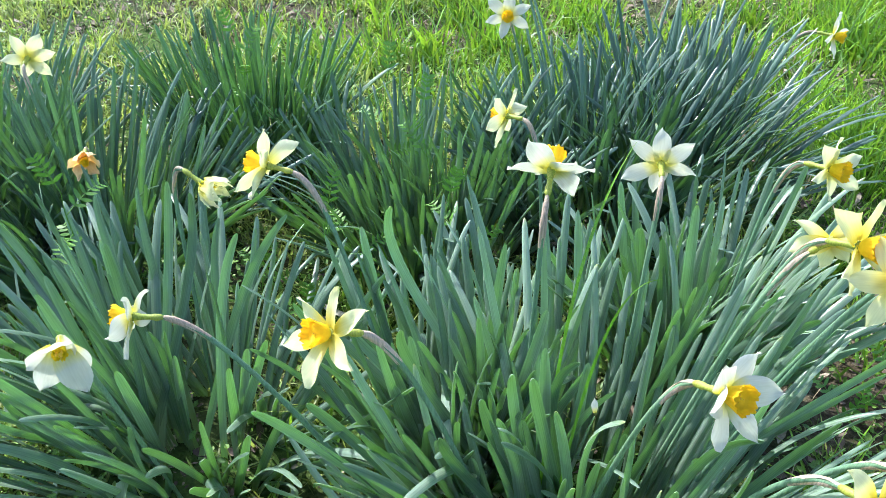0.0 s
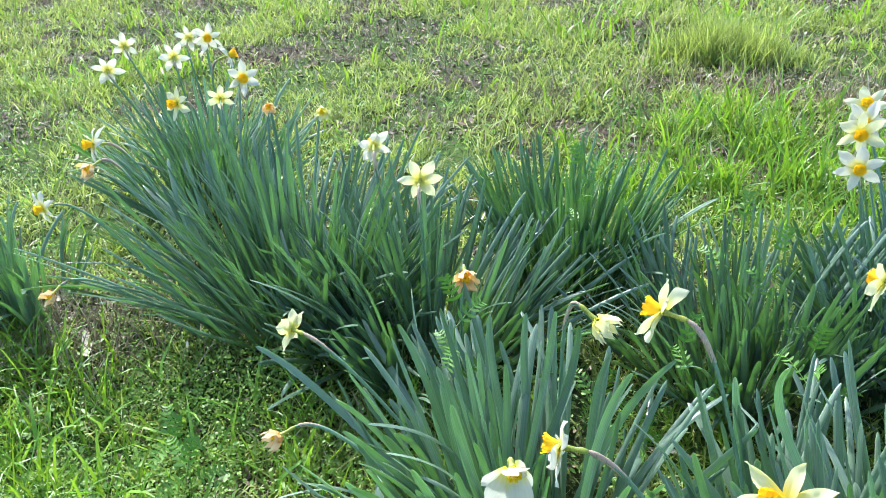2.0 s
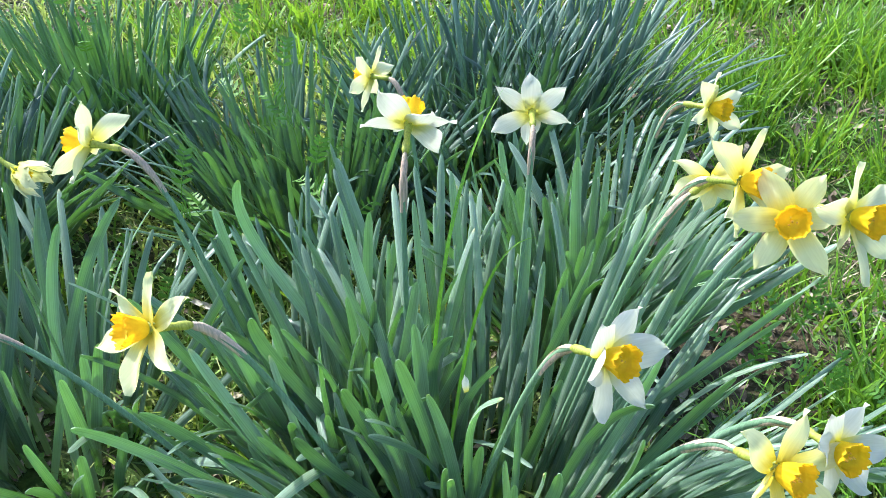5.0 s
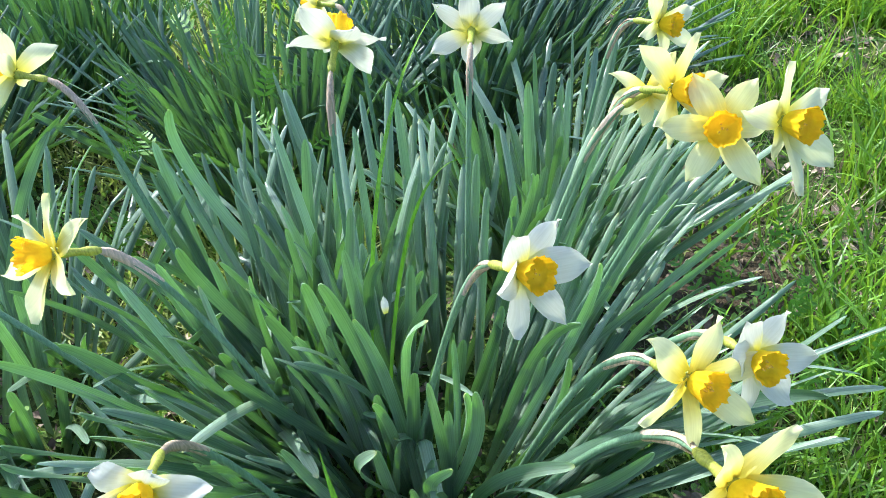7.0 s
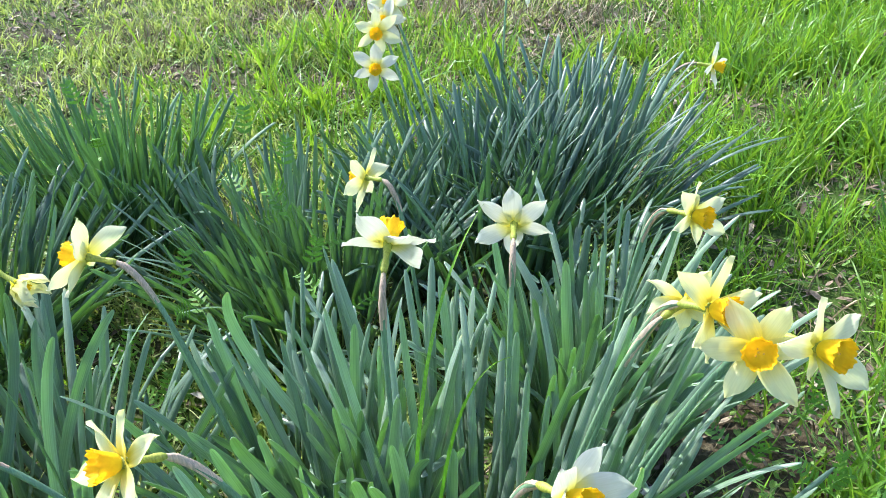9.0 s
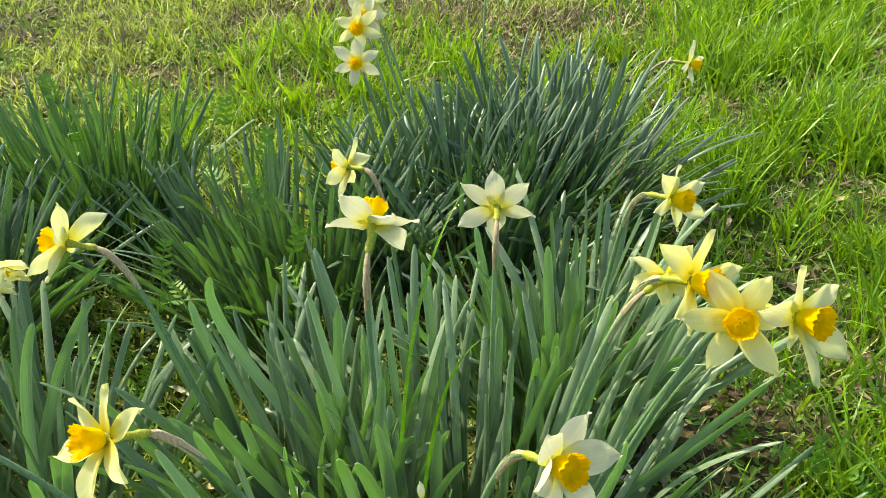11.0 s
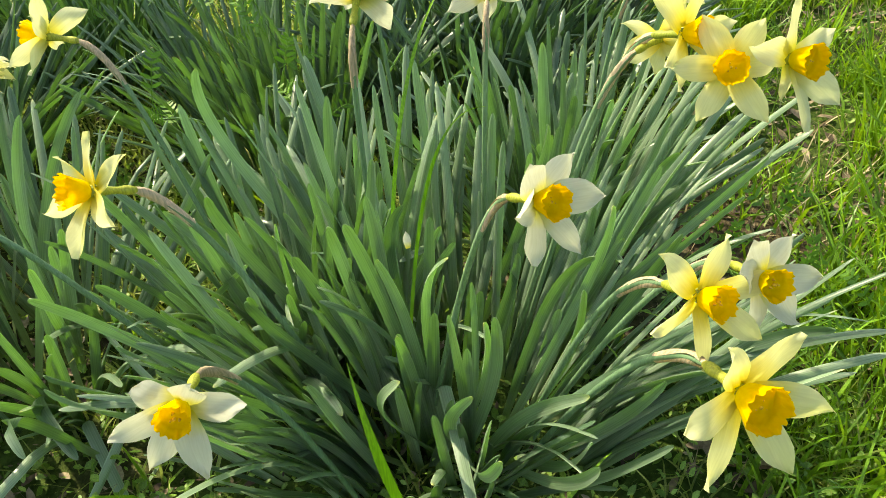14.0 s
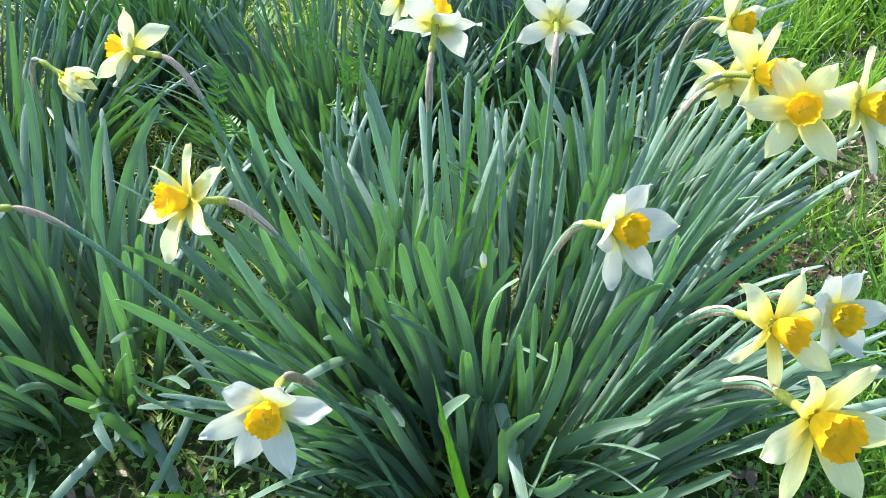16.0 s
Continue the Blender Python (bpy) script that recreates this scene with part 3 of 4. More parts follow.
def flakes(name, x, y, z, size, aspect, flat, seed, mat, label, category):
    """Small leaves: each a pointed, folded lozenge of its own."""
    rs = np.random.RandomState(seed)
    n = len(x)
    a, p, r = rs.rand(n) * 2 * np.pi, rs.randn(n) * flat, rs.randn(n) * flat
    fx = np.stack([np.cos(a) * np.cos(p), np.sin(a) * np.cos(p), np.sin(p)], -1)
    fy = np.stack([-np.sin(a) * np.cos(r), np.cos(a) * np.cos(r), np.sin(r)], -1)
    nz = np.cross(fx, fy)
    at = np.stack([x, y, z], -1)
    L, W = size[:, None], (size * aspect)[:, None]
    pts = [at - fx * L * 0.5, at - fx * L * 0.1 + fy * W * 0.5 + nz * W * 0.18, at + fx * L * 0.28 + fy * W * 0.4 + nz * W * 0.15, at + fx * L * 0.5 + nz * L * 0.08,
           at + fx * L * 0.28 - fy * W * 0.4 + nz * W * 0.15, at - fx * L * 0.1 - fy * W * 0.5 + nz * W * 0.18, at + fx * L * 0.1]
    verts = np.stack(pts, 1).reshape(-1, 3)
    first = np.arange(n)[:, None] * 7
    tris = (first + np.array([[0, 6, 1, 1, 6, 2, 2, 6, 3, 3, 6, 4, 4, 6, 5, 5, 6, 0]])).reshape(-1)
    me = bpy.data.meshes.new(name)
    me.vertices.add(len(verts))
    me.vertices.foreach_set("co", verts.reshape(-1))
    me.loops.add(len(tris))
    me.loops.foreach_set("vertex_index", tris)
    me.polygons.add(6 * n)
    me.polygons.foreach_set("loop_start", np.arange(6 * n) * 3)
    me.update(calc_edges=True)
    me.materials.append(mat)
    return tagged(new(name, me), label, category, kind="stuff")


def lawn():
    rs = np.random.RandomState(11)
    x, y = scatter(rs, 520000, -9, 6, 0.05, 6.6)
    tussock = smooth_noise(x, y, 0.07, 17) * 0.6 + smooth_noise(x, y, 0.21, 19) * 0.4
    dense = np.clip(1.02 - bareness(x, y), 0.03, 1) * (1 - 0.9 * in_clump(x, y)) * np.clip((tussock - 0.29) * 2.8, 0.04, 1) * (0.35 + 0.65 * smooth_noise(x, y, 0.5, 18))
    dense = np.where((x < -0.5) & (y < 1.2), np.clip(dense * 1.3, 0, 1), dense)
    dense *= 1 - 0.9 * np.clip((x - 0.47 - 0.13 * y) * 5.0, 0, 1) * np.clip((3.2 - y) / 1.5, 0, 1)
    keep = rs.rand(len(x)) < dense
    x, y, tussock = x[keep], y[keep], tussock[keep]
    n = len(x)
    lush = smooth_noise(x, y, 0.45, 21) * 0.6 + tussock * 0.5
    blades("lawn_grass", x, y, (0.018 + 0.07 * rs.rand(n) ** 1.5) * (0.4 + 1.2 * lush), 0.0022 + 0.002 * rs.rand(n) ** 2 + 0.0012 * y, 0.2 + 0.8 * rs.rand(n), 12, GRASS,
           "short bright green lawn grass growing in uneven patches", "grass", 0.33)

    # the same sward going on around, in coarser blades
    x, y = -7 + 14 * rs.rand(130000), -4.5 + 13 * rs.rand(130000)
    outside = (x < -0.75 - 1.12 * y) | (x > 0.75 + 0.72 * y) | (y < 0.05) | (y > 6.6)
    keep = outside & (rs.rand(len(x)) < np.clip(1.1 - bareness(x, y), 0.05, 1)) & (np.hypot(x - 0.1, y - 0.05) > 0.35)
    x, y = x[keep], y[keep]
    n = len(x)
    blades("rough_grass", x, y, 0.03 + 0.05 * rs.rand(n), 0.008 + 0.008 * rs.rand(n), 0.4 + 0.8 * rs.rand(n), 18, GRASS, "uneven green grass around the flower bed", "grass", 0.5)

    # taller meadow grass beside the bed, and in tufts
    y = 0.5 + 4.6 * rs.rand(175000) ** 1.25
    u = rs.rand(175000)
    x = 0.42 + 0.06 * y + (0.55 + 0.72 * y) * u
    side = np.clip((1 - u) * 5, 0, 1) * (1 - 0.85 * np.exp(-(((x - 0.85) / 0.45) ** 2 + ((y - 3.1) / 0.35) ** 2))) * np.clip((x - 0.47 - 0.13 * y) * 5.0, 0, 1) * np.clip((y - 0.7) * 3, 0.15, 1) * np.clip((4.9 - y) / 2.2, 0, 1)
    xt, yt = scatter(rs, 90000, -9, 6, 0.05, 6.2)
    tuft = np.exp(-(((xt + 0.3) / 0.5) ** 2 + ((yt - 4.3) / 0.3) ** 2)) + 0.9 * np.exp(-(((xt + 0.25) / 0.45) ** 2 + ((yt - 1.95) / 0.22) ** 2)) + 0.5 * np.exp(-(((xt + 1.15) / 0.5) ** 2 + ((yt - 0.75) / 0.3) ** 2))
    tuft += 0.7 * np.exp(-(((xt + 0.12) / 0.14) ** 2 + ((yt - 0.5) / 0.15) ** 2)) + 0.45 * np.exp(-(((xt - 0.72) / 0.2) ** 2 + ((yt - 0.55) / 0.3) ** 2)) + 0.5 * np.exp(-(((xt + 0.75) / 0.16) ** 2 + ((yt - 0.95) / 0.15) ** 2)) + 0.8 * np.exp(-(((xt + 0.45) / 0.2) ** 2 + ((yt - 1.2) / 0.15) ** 2)) + 0.6 * np.exp(-(((xt - 0.1) / 0.25) ** 2 + ((yt - 1.12) / 0.12) ** 2))
    xn, yn = -1.95 + 1.45 * rs.rand(7000), 0.3 + 0.75 * rs.rand(7000)
    xf, yf = 0.1 + 0.35 * rs.randn(9000), 2.45 + 0.25 * rs.randn(9000)
    xr, yr = 0.5 + 0.6 * rs.rand(5000), 0.3 + 0.5 * rs.rand(5000)
    x, y, dense = np.concatenate([x, xt, xn, xr, xf]), np.concatenate([y, yt, yn, yr, yf]), np.concatenate([side, np.clip(tuft, 0, 1) + 0.03 + 0.5 * np.clip((smooth_noise(xt, yt, 0.33, 35) - 0.6) * 5, 0, 1), np.full(7000, 0.9), np.full(5000, 0.7), np.full(9000, 0.9)])
    clot = smooth_noise(x, y, 0.09, 33) * 0.6 + smooth_noise(x, y, 0.3, 31) * 0.4
    dense = np.clip(dense, 0, 1) * np.clip((clot - 0.36) * 2.6, 0.04, 0.8) * (1 - 0.88 * bareness(x, y)) * (1 - in_clump(x, y))
    keep = rs.rand(len(x)) < dense
    x, y, clot = x[keep], y[keep], clot[keep]
    n = len(x)
    blades("meadow_grass", x, y, (0.04 + 0.12 * rs.rand(n) ** 1.4) * (0.5 + 0.9 * clot) * (1 + 0.15 * np.maximum(y - 1.2, 0)), (0.0036 + 0.0034 * rs.rand(n) ** 2) * (1 + 0.4 * np.maximum(y - 1.2, 0)), 0.15 + 0.9 * rs.rand(n) ** 1.5, 13, GRASS_TALL,
           "taller fresh green grass blades beside the flower bed", "grass", 0.22)

    # creeping weeds, layered above the soil
    x, y = scatter(rs, 250000, -9, 6, 0.05, 6.4)
    n1 = smooth_noise(x, y, 0.25, 41) * 0.6 + smooth_noise(x, y, 0.06, 42) * 0.4
    keep = rs.rand(len(x)) < np.clip((n1 - 0.38) * 3.2 + 0.8 * np.exp(-(((x + 0.1) / 0.2) ** 2 + ((y - 0.5) / 0.25) ** 2)) + 1.0 * np.exp(-(((x + 0.95) / 0.5) ** 2 + ((y - 0.8) / 0.35) ** 2)) + 0.5 * np.exp(-(((x - 0.65) / 0.25) ** 2 + ((y - 0.5) / 0.4) ** 2)), 0.06, 1) * (1 - 0.8 * bareness(x, y)) * (1 - 0.5 * in_clump(x, y, 0.8)) * (1 - 0.6 * np.clip((x - 0.47 - 0.13 * y) * 5.0, 0, 1) * np.clip((3.2 - y) / 1.5, 0, 1)) * np.clip(1.6 - y / 2.4, 0.22, 1)
    x, y = x[keep], y[keep]
    n = len(x)
    lift = 0.075 * rs.rand(n) * smooth_noise(x, y, 0.09, 43) * np.clip(1.6 - y * 0.3, 0.5, 1.2)
    flakes("creeping_weeds", x, y, ground_height(x, y) + 0.003 + lift, (0.006 + 0.011 * rs.rand(n)) * np.where((x < -0.55) & (y < 1.5), 0.85, 1.0) * (1 + 0.1 * np.maximum(y - 1, 0)), 0.55, 0.55, 14, WEED,
           "low creeping weeds with small oval green leaves", "weeds")

    # dead leaves, bark and straw
    x, y = scatter(rs, 95000, -9, 6, 0.05, 6.2)
    keep = rs.rand(len(x)) < np.clip(0.08 + 0.9 * np.maximum(bareness(x, y), 0.45 * in_clump(x, y, 1.2)), 0, 1)
    x, y = x[keep], y[keep]
    n = len(x)
    flakes("leaf_litter", x, y, ground_height(x, y) + 0.003 + 0.008 * rs.rand(n), (0.007 + 0.028 * rs.rand(n) ** 2.5) * (1 + 0.15 * np.maximum(y - 1, 0)), 0.38, 0.4, 15, LITTER,
           "brown dead leaves and bark crumbs lying on soil", "leaf litter")
    x, y = scatter(rs, 95000, -9, 6, 0.05, 6.2)
    keep = rs.rand(len(x)) < np.clip(0.16 + 0.85 * bareness(x, y) + 0.22 * np.clip(y - 1.5, 0, 1), 0, 1) * (1 - in_clump(x, y, 2.0))
    x, y = x[keep], y[keep]
    n = len(x)
    blades("straw", x, y, 0.02 + 0.07 * rs.rand(n) ** 1.5, 0.0012 + 0.001 * rs.rand(n) + 0.0006 * y, 0.2 * rs.rand(n), 16, STRAW, "dry pale straw lying loose in the grass", "straw", 1.5)


def lawn_details():
    """A thick mat of clover-like weeds, a far tussock, broad blades and thatch."""
    rs = np.random.RandomState(61)
    x, y = -2.0 + 1.5 * rs.rand(52000), 0.3 + 0.95 * rs.rand(52000)
    heap = smooth_noise(x, y, 0.11, 62) * 0.6 + smooth_noise(x, y, 0.3, 63) * 0.4
    thatch = np.exp(-(((x + 1.42) / 0.22) ** 2 + ((y - 1.07) / 0.15) ** 2)) + np.exp(-(((x + 0.7) / 0.1) ** 2 + ((y - 0.97) / 0.1) ** 2)) + np.exp(-(((x + 1.52) / 0.12) ** 2 + ((y - 0.9) / 0.05) ** 2))
    keep = rs.rand(len(x)) < np.clip((heap - 0.3) * 4, 0.1, 1) * np.clip(1 - 1.1 * thatch, 0, 1) * np.clip((x + 2.0) * 4, 0, 1) * np.clip((y - 0.3) * 6, 0, 1) * (1 - in_clump(x, y, 0.9))
    x, y, heap = x[keep], y[keep], heap[keep]
    n = len(x)
    flakes("clover_mat", x, y, ground_height(x, y) + 0.004 + 0.085 * heap * rs.rand(n) ** 0.7, 0.0045 + 0.0065 * rs.rand(n), 0.6, 0.6, 64, CLOVER, "thick mat of small bright green clover-like leaves", "weeds")

    x, y = -0.12 + 0.13 * rs.randn(1500), 3.7 + 0.07 * rs.randn(1500)
    n = len(x)
    blades("grass_tussock", x, y, 0.09 + 0.15 * rs.rand(n), 0.004 + 0.003 * rs.rand(n), 0.1 + 0.7 * rs.rand(n) ** 1.5, 65, GRASS, "tall pale green grass tussock beside bare litter", "grass", 0.2)

    spots = [(-1.24, 0.93), (-1.28, 0.9), (-1.12, 0.82), (-1.02, 0.9), (-0.98, 0.84), (-0.92, 0.8), (-1.2, 0.72), (-0.85, 0.86), (-1.35, 0.98), (-1.05, 0.72), (-0.75, 0.8), (-0.7, 0.62), (-1.0, 0.66), (-1.3, 0.8), (-0.9, 0.95), (-1.12, 0.98), (-1.4, 0.86), (0.62, 0.6), (0.72, 0.75), (0.8, 0.62)]
    x = np.concatenate([px + 0.02 * rs.randn(4) for px, py in spots])
    y = np.concatenate([py + 0.02 * rs.randn(4) for px, py in spots])
    n = len(x)
    blades("broad_grass", x, y, 0.08 + 0.09 * rs.rand(n), 0.005 + 0.004 * rs.rand(n), 0.2 + 1.0 * rs.rand(n), 66, BROAD_GRASS, "broad lime-green grass blades among low weeds", "grass", 0.25)

    beds = [(-1.42, 1.07, 0.17, 0.12, 2200), (0.02, 3.3, 0.3, 0.1, 1100), (0.32, 3.16, 0.18, 0.08, 700), (-0.74, 3.02, 0.1, 0.07, 300), (0.88, 1.02, 0.14, 0.12, 90), (-0.72, 0.96, 0.07, 0.08, 250), (-1.0, 1.9, 0.18, 0.12, 500), (0.8, 3.05, 0.25, 0.1, 700)]
    x = np.concatenate([px + sx * rs.randn(k) for px, py, sx, sy, k in beds])
    y = np.concatenate([py + sy * rs.randn(k) for px, py, sx, sy, k in beds])
    n = len(x)
    blades("thatch", x, y, 0.03 + 0.09 * rs.rand(n), 0.0016 + 0.0014 * rs.rand(n) + 0.0007 * y, 0.1 + 0.3 * rs.rand(n), 67, STRAW, "tangled mats of pale dry grass stalks on soil", "straw", 1.6)


lawn()
lawn_details()

# ---- leaf clumps ----
TUFT = "dense clump of blue-green daffodil strap leaves"
NEAR_CLUMP = daffodil_clump(0.215, 0.68, 0.175, 0.175, 235, 21, "broad dense clump of blue-green strap leaves with many flowers", spread=33, droop=0.02, arch=0.1, tall=0.93, short=0.5, face=0.7)
daffodil_clump(0.1, 0.57, 0.075, 0.05, 50, 15, "short sunlit tuft of strap leaves leaning out of a flowering clump", spread=20, lean=(-0.42, -0.1), tall=0.84, droop=0.0, arch=0.1, short=0.5, face=0.7)
daffodil_clump(0.34, 0.63, 0.06, 0.08, 60, 16, "tuft of narrow strap leaves leaning out over the grass", SLIM_LEAVES, spread=18, lean=(0.5, 0.02), tall=0.92, droop=0.0, arch=0.12, short=0.6)
daffodil_clump(0.05, 0.79, 0.1, 0.09, 120, 12, "upright tuft of blue-green strap leaves crowding a flowering clump", spread=24, lean=(-0.05, 0), tall=0.88, short=0.7, face=0.8)
daffodil_clump(0.4, 0.98, 0.12, 0.11, 190, 2, TUFT + " leaning outwards", spread=31, lean=(0.02, 0), tall=0.84, short=0.6)
SIDE_CLUMP = daffodil_clump(-0.33, 0.78, 0.15, 0.14, 230, 3, TUFT + " beside a bare gap", spread=43, lean=(-0.05, 0), tall=0.88, short=0.65, face=0.6)
daffodil_clump(-0.64, 1.22, 0.17, 0.15, 290, 4, TUFT + " with spreading outer leaves", DEEP_LEAVES, spread=45, tall=0.9, face=0.4, droop=0.0)
daffodil_clump(-0.98, 1.28, 0.21, 0.17, 340, 5, TUFT + " beside open lawn", DEEP_LEAVES, spread=46, lean=(-0.04, 0), tall=1.02, face=0.4, droop=0.0)
daffodil_clump(-0.42, 1.58, 0.13, 0.11, 260, 6, "upright clump of greener narrow daffodil leaves", GREEN_LEAVES, spread=24, tall=0.86)
daffodil_clump(-0.03, 1.3, 0.17, 0.17, 300, 7, TUFT + " with fern-like weeds in it", DEEP_LEAVES, spread=38, tall=0.82, face=0.4, droop=0.02)
# the next two take the darkened leaf colour, which stands in for shade
daffodil_clump(0.29, 1.42, 0.15, 0.16, 270, 8, "large blue-green clump of crowded daffodil leaves, coloured darker for shade", SHADED_LEAVES, spread=30, lean=(-0.02, 0), tall=0.86)
daffodil_clump(0.5, 1.55, 0.16, 0.17, 270, 11, "large blue-green clump of daffodil leaves leaning outwards, coloured darker for shade", SHADED_LEAVES, spread=38, lean=(0.08, 0), tall=0.88, arch=0.3)
daffodil_clump(-1.46, 1.72, 0.16, 0.13, 230, 9, TUFT + " under far white flowers", SLIM_LEAVES, spread=34, tall=0.9, droop=0.0)
daffodil_clump(-1.56, 1.1, 0.1, 0.1, 110, 10, "small upright clump of strap leaves apart on the lawn", SLIM_LEAVES, spread=18, tall=0.72, droop=0.0)

# ---- flowers of the near clump ----
daffodil((-0.056, 0.531, 0.432), (-0.91, 0.25, 0.32), (0.13, 0.6), "yellow", 16, size=1.05, rise=0.1, neck=0.03,
         petals=((-130, 14, 1.12), (-84, 8, 1.1), (-6, -5, 1.05), (52, -10, 1.09), (95, 2, 0.97), (171, 10, 1.09)))
daffodil((0.271, 0.462, 0.444), (0.68, -0.09, 0.72), (0.18, 0.6), "white", -3, rise=0.1, neck=0.03, broad=1.15,
         petals=((-117, 0, 0.96), (-64, 9, 1.15), (-14, 8, 1.13), (28, 0, 1), (104, 14, 0.73), (166, 27, 0.82)))
daffodil((0.422, 0.555, 0.484), (0.1, -0.05, 0.99), (0.3, 0.68), "yellow", 0, size=1.05,
         petals=((-171, 0, 0.9), (-108, 0, 0.93), (-50, 0, 1.02), (12, -3, 0.71), (65, -1, 0.85), (120, 0, 0.92)))
daffodil((0.464, 0.537, 0.496), (0.82, 0.01, 0.57), (0.31, 0.67), "cream", 33, size=1.04,
         petals=((-87, 6, 1.14), (-71, -21, 0.84), (-48, 12, 1.15), (10, -2, 0.97), (97, 3, 0.93), (150, 1, 0.99)))
daffodil((0.405, 0.593, 0.495), (0.79, 0.09, 0.61), (0.29, 0.7), "yellow", 5, size=1.0,
         petals=((-156, 6, 0.92), (-103, -1, 0.95), (-57, 7, 1.09), (-8, 9, 1.1), (52, -1, 0.97), (118, -3, 1.05)))
daffodil((0.404, 0.643, 0.472), (0.6, 0.48, -0.64), (0.28, 0.7), "yellow", 10, size=0.95,
         petals=((-142, -3, 0.57), (-75, 6, 0.92), (-39, -12, 1.18), (-7, -2, 1.02), (116, -2, 0.97), (151, -6, 0.94)))
daffodil((0.477, 0.831, 0.439), (0.86, -0.02, 0.5), (0.38, 0.86), "cream", 30,
         petals=((-178, 0, 1), (-84, -3, 0.95), (-45, 10, 1.11), (1, 8, 1.08), (93, 5, 0.89), (117, 6, 0.94)))
daffodil((0.355, 0.373, 0.429), (0.79, -0.09, 0.61), (0.27, 0.57), "yellow", 12, size=1.0, rise=0.1,
         petals=((-174, -1, 1.01), (-95, 4, 1.07), (-56, 9, 1.12), (-6, 11, 1.15), (60, 0, 0.88), (127, -2, 1.04)))
daffodil((0.398, 0.39, 0.424), (0.69, -0.16, 0.71), (0.29, 0.59), "white", 4, size=0.95, rise=0.1, broad=1.15,
         petals=((-98, -8, 0.78), (-61, 2, 1.03), (-15, -2, 0.98), (43, -4, 0.81), (112, 11, 0.8), (155, 27, 0.8)))
daffodil((0.362, 0.313, 0.408), (0.72, -0.25, 0.65), (0.26, 0.54), "yellow", 62, rise=0.08, size=1.18,
         petals=((-163, 5, 0.81), (-113, 5, 1.13), (-70, 6, 1.08), (-20, 9, 1.13), (42, -2, 0.86), (116, 15, 0.83)))
daffodil((0.022, 0.382, 0.356), (-0.48, -0.5, 0.72), (0.12, 0.52), "white", -10, size=1.08, rise=0.06, neck=0.03, broad=1.15,
         petals=((-155, 4, 1.07), (-115, 7, 1.11), (-78, 5, 1.09), (-4, 3, 0.87), (61, 22, 0.77), (163, -7, 0.68)))
daffodil((0.15, 0.752, 0.484), (0.18, 0.77, -0.61), (0.14, 0.74), "white", 0, size=1.08, label="white daffodil turned upwards and away on a straight stalk", broad=1.15,
         petals=((-174, 0, 0.88), (-125, -2, 1.03), (-67, 14, 0.9), (-19, 1, 0.98), (60, -5, 0.93), (126, -25, 0.87)))
daffodil((0.277, 0.822, 0.451), (0.01, 0.4, -0.92), (0.27, 0.8), "white", 30, label="cream daffodil seen from behind on a straight stalk",
         petals=((-160, 1, 0.93), (-92, 5, 0.86), (-29, -1, 1.05), (31, 0, 1), (84, -3, 0.89), (141, -1, 0.93)))
daffodil((0.105, 1.085, 0.378), (-0.76, 0.12, -0.63), (0.2, 1.02), "cream", 20, place=START,
         petals=((-117, 16, 0.85), (-50, 1, 1.05), (-6, -4, 0.95), (52, -9, 0.9), (141, 0, 0.99), (175, -1, 1.01)))
daffodil((-0.191, 0.857, 0.413), (-0.88, 0.33, -0.34), (0.02, 0.75), "cream", 30, place=START, size=1.1,
         petals=((-142, 1, 1), (-31, -1, 0.99), (-9, 11, 1.1), (53, -7, 0.97), (94, -4, 0.95), (167, -19, 1.18)))

# ---- flowers of the clumps beside and behind ----
daffodil((-0.273, 0.612, 0.374), (-0.92, 0.31, -0.23), (0.02, 0.63), "white", 12, size=1.0, label="white daffodil seen side-on on a long low stalk", rise=0.12, place=START, broad=1.15,
         petals=((-173, -12, 1.08), (-147, -11, 1.06), (-122, 3, 0.99), (-20, -3, 0.98), (13, 5, 1.02), (59, -8, 0.99)))
daffodil((-0.296, 0.537, 0.393), (-0.19, -0.6, 0.78), (-0.3, 0.68), "white", 0, label="drooping white daffodil with petals closing forward", size=1.0, place=START, broad=1.5, shut=True, neck=0.012,
         petals=((-147, -11, 0.78), (-116, 5, 1.1), (-81, 7, 1.14), (-65, -2, 0.96), (-6, 2, 0.31), (93, 46, 0.92)))
daffodil((-0.255, 0.85, 0.38), (0.6, -0.65, 0.25), (-0.31, 0.85), "cream", 20, "wilted", size=1.0, place=START, label="small cream daffodil with crumpled petals")
daffodil((-0.491, 1.005, 0.326), (-0.1, -0.3, 0.6), (-0.53, 1.08), "faded", 0, "wilted", size=1.0, place=START)
daffodil((-0.621, 1.163, 0.42), (0.08, 0.35, -0.93), (-0.62, 1.2), "cream", 20, "open", place=LEFT,
         petals=((-123, 2, 0.93), (-75, 6, 0.82), (-7, 1, 0.91), (63, -3, 0.88), (128, -2, 0.91), (175, -1, 0.9)))
daffodil((-0.756, 1.274, 0.431), (0.03, 0.35, -0.94), (-0.72, 1.28), "white", 45, place=LEFT,
         petals=((-149, 2, 0.84), (-86, 6, 0.79), (-59, 4, 0.87), (17, -2, 0.64), (105, -10, 0.57), (137, -2, 0.87)))
daffodil((-0.722, 0.839, 0.294), (-0.53, 0.29, -0.8), (-0.42, 0.83), "cream", 20, rise=0.08, place=LEFT, size=0.95,
         petals=((-114, 20, 0.75), (-56, 2, 0.81), (27, -20, 0.75), (53, -18, 0.77), (112, -5, 0.71), (154, 5, 0.8)))
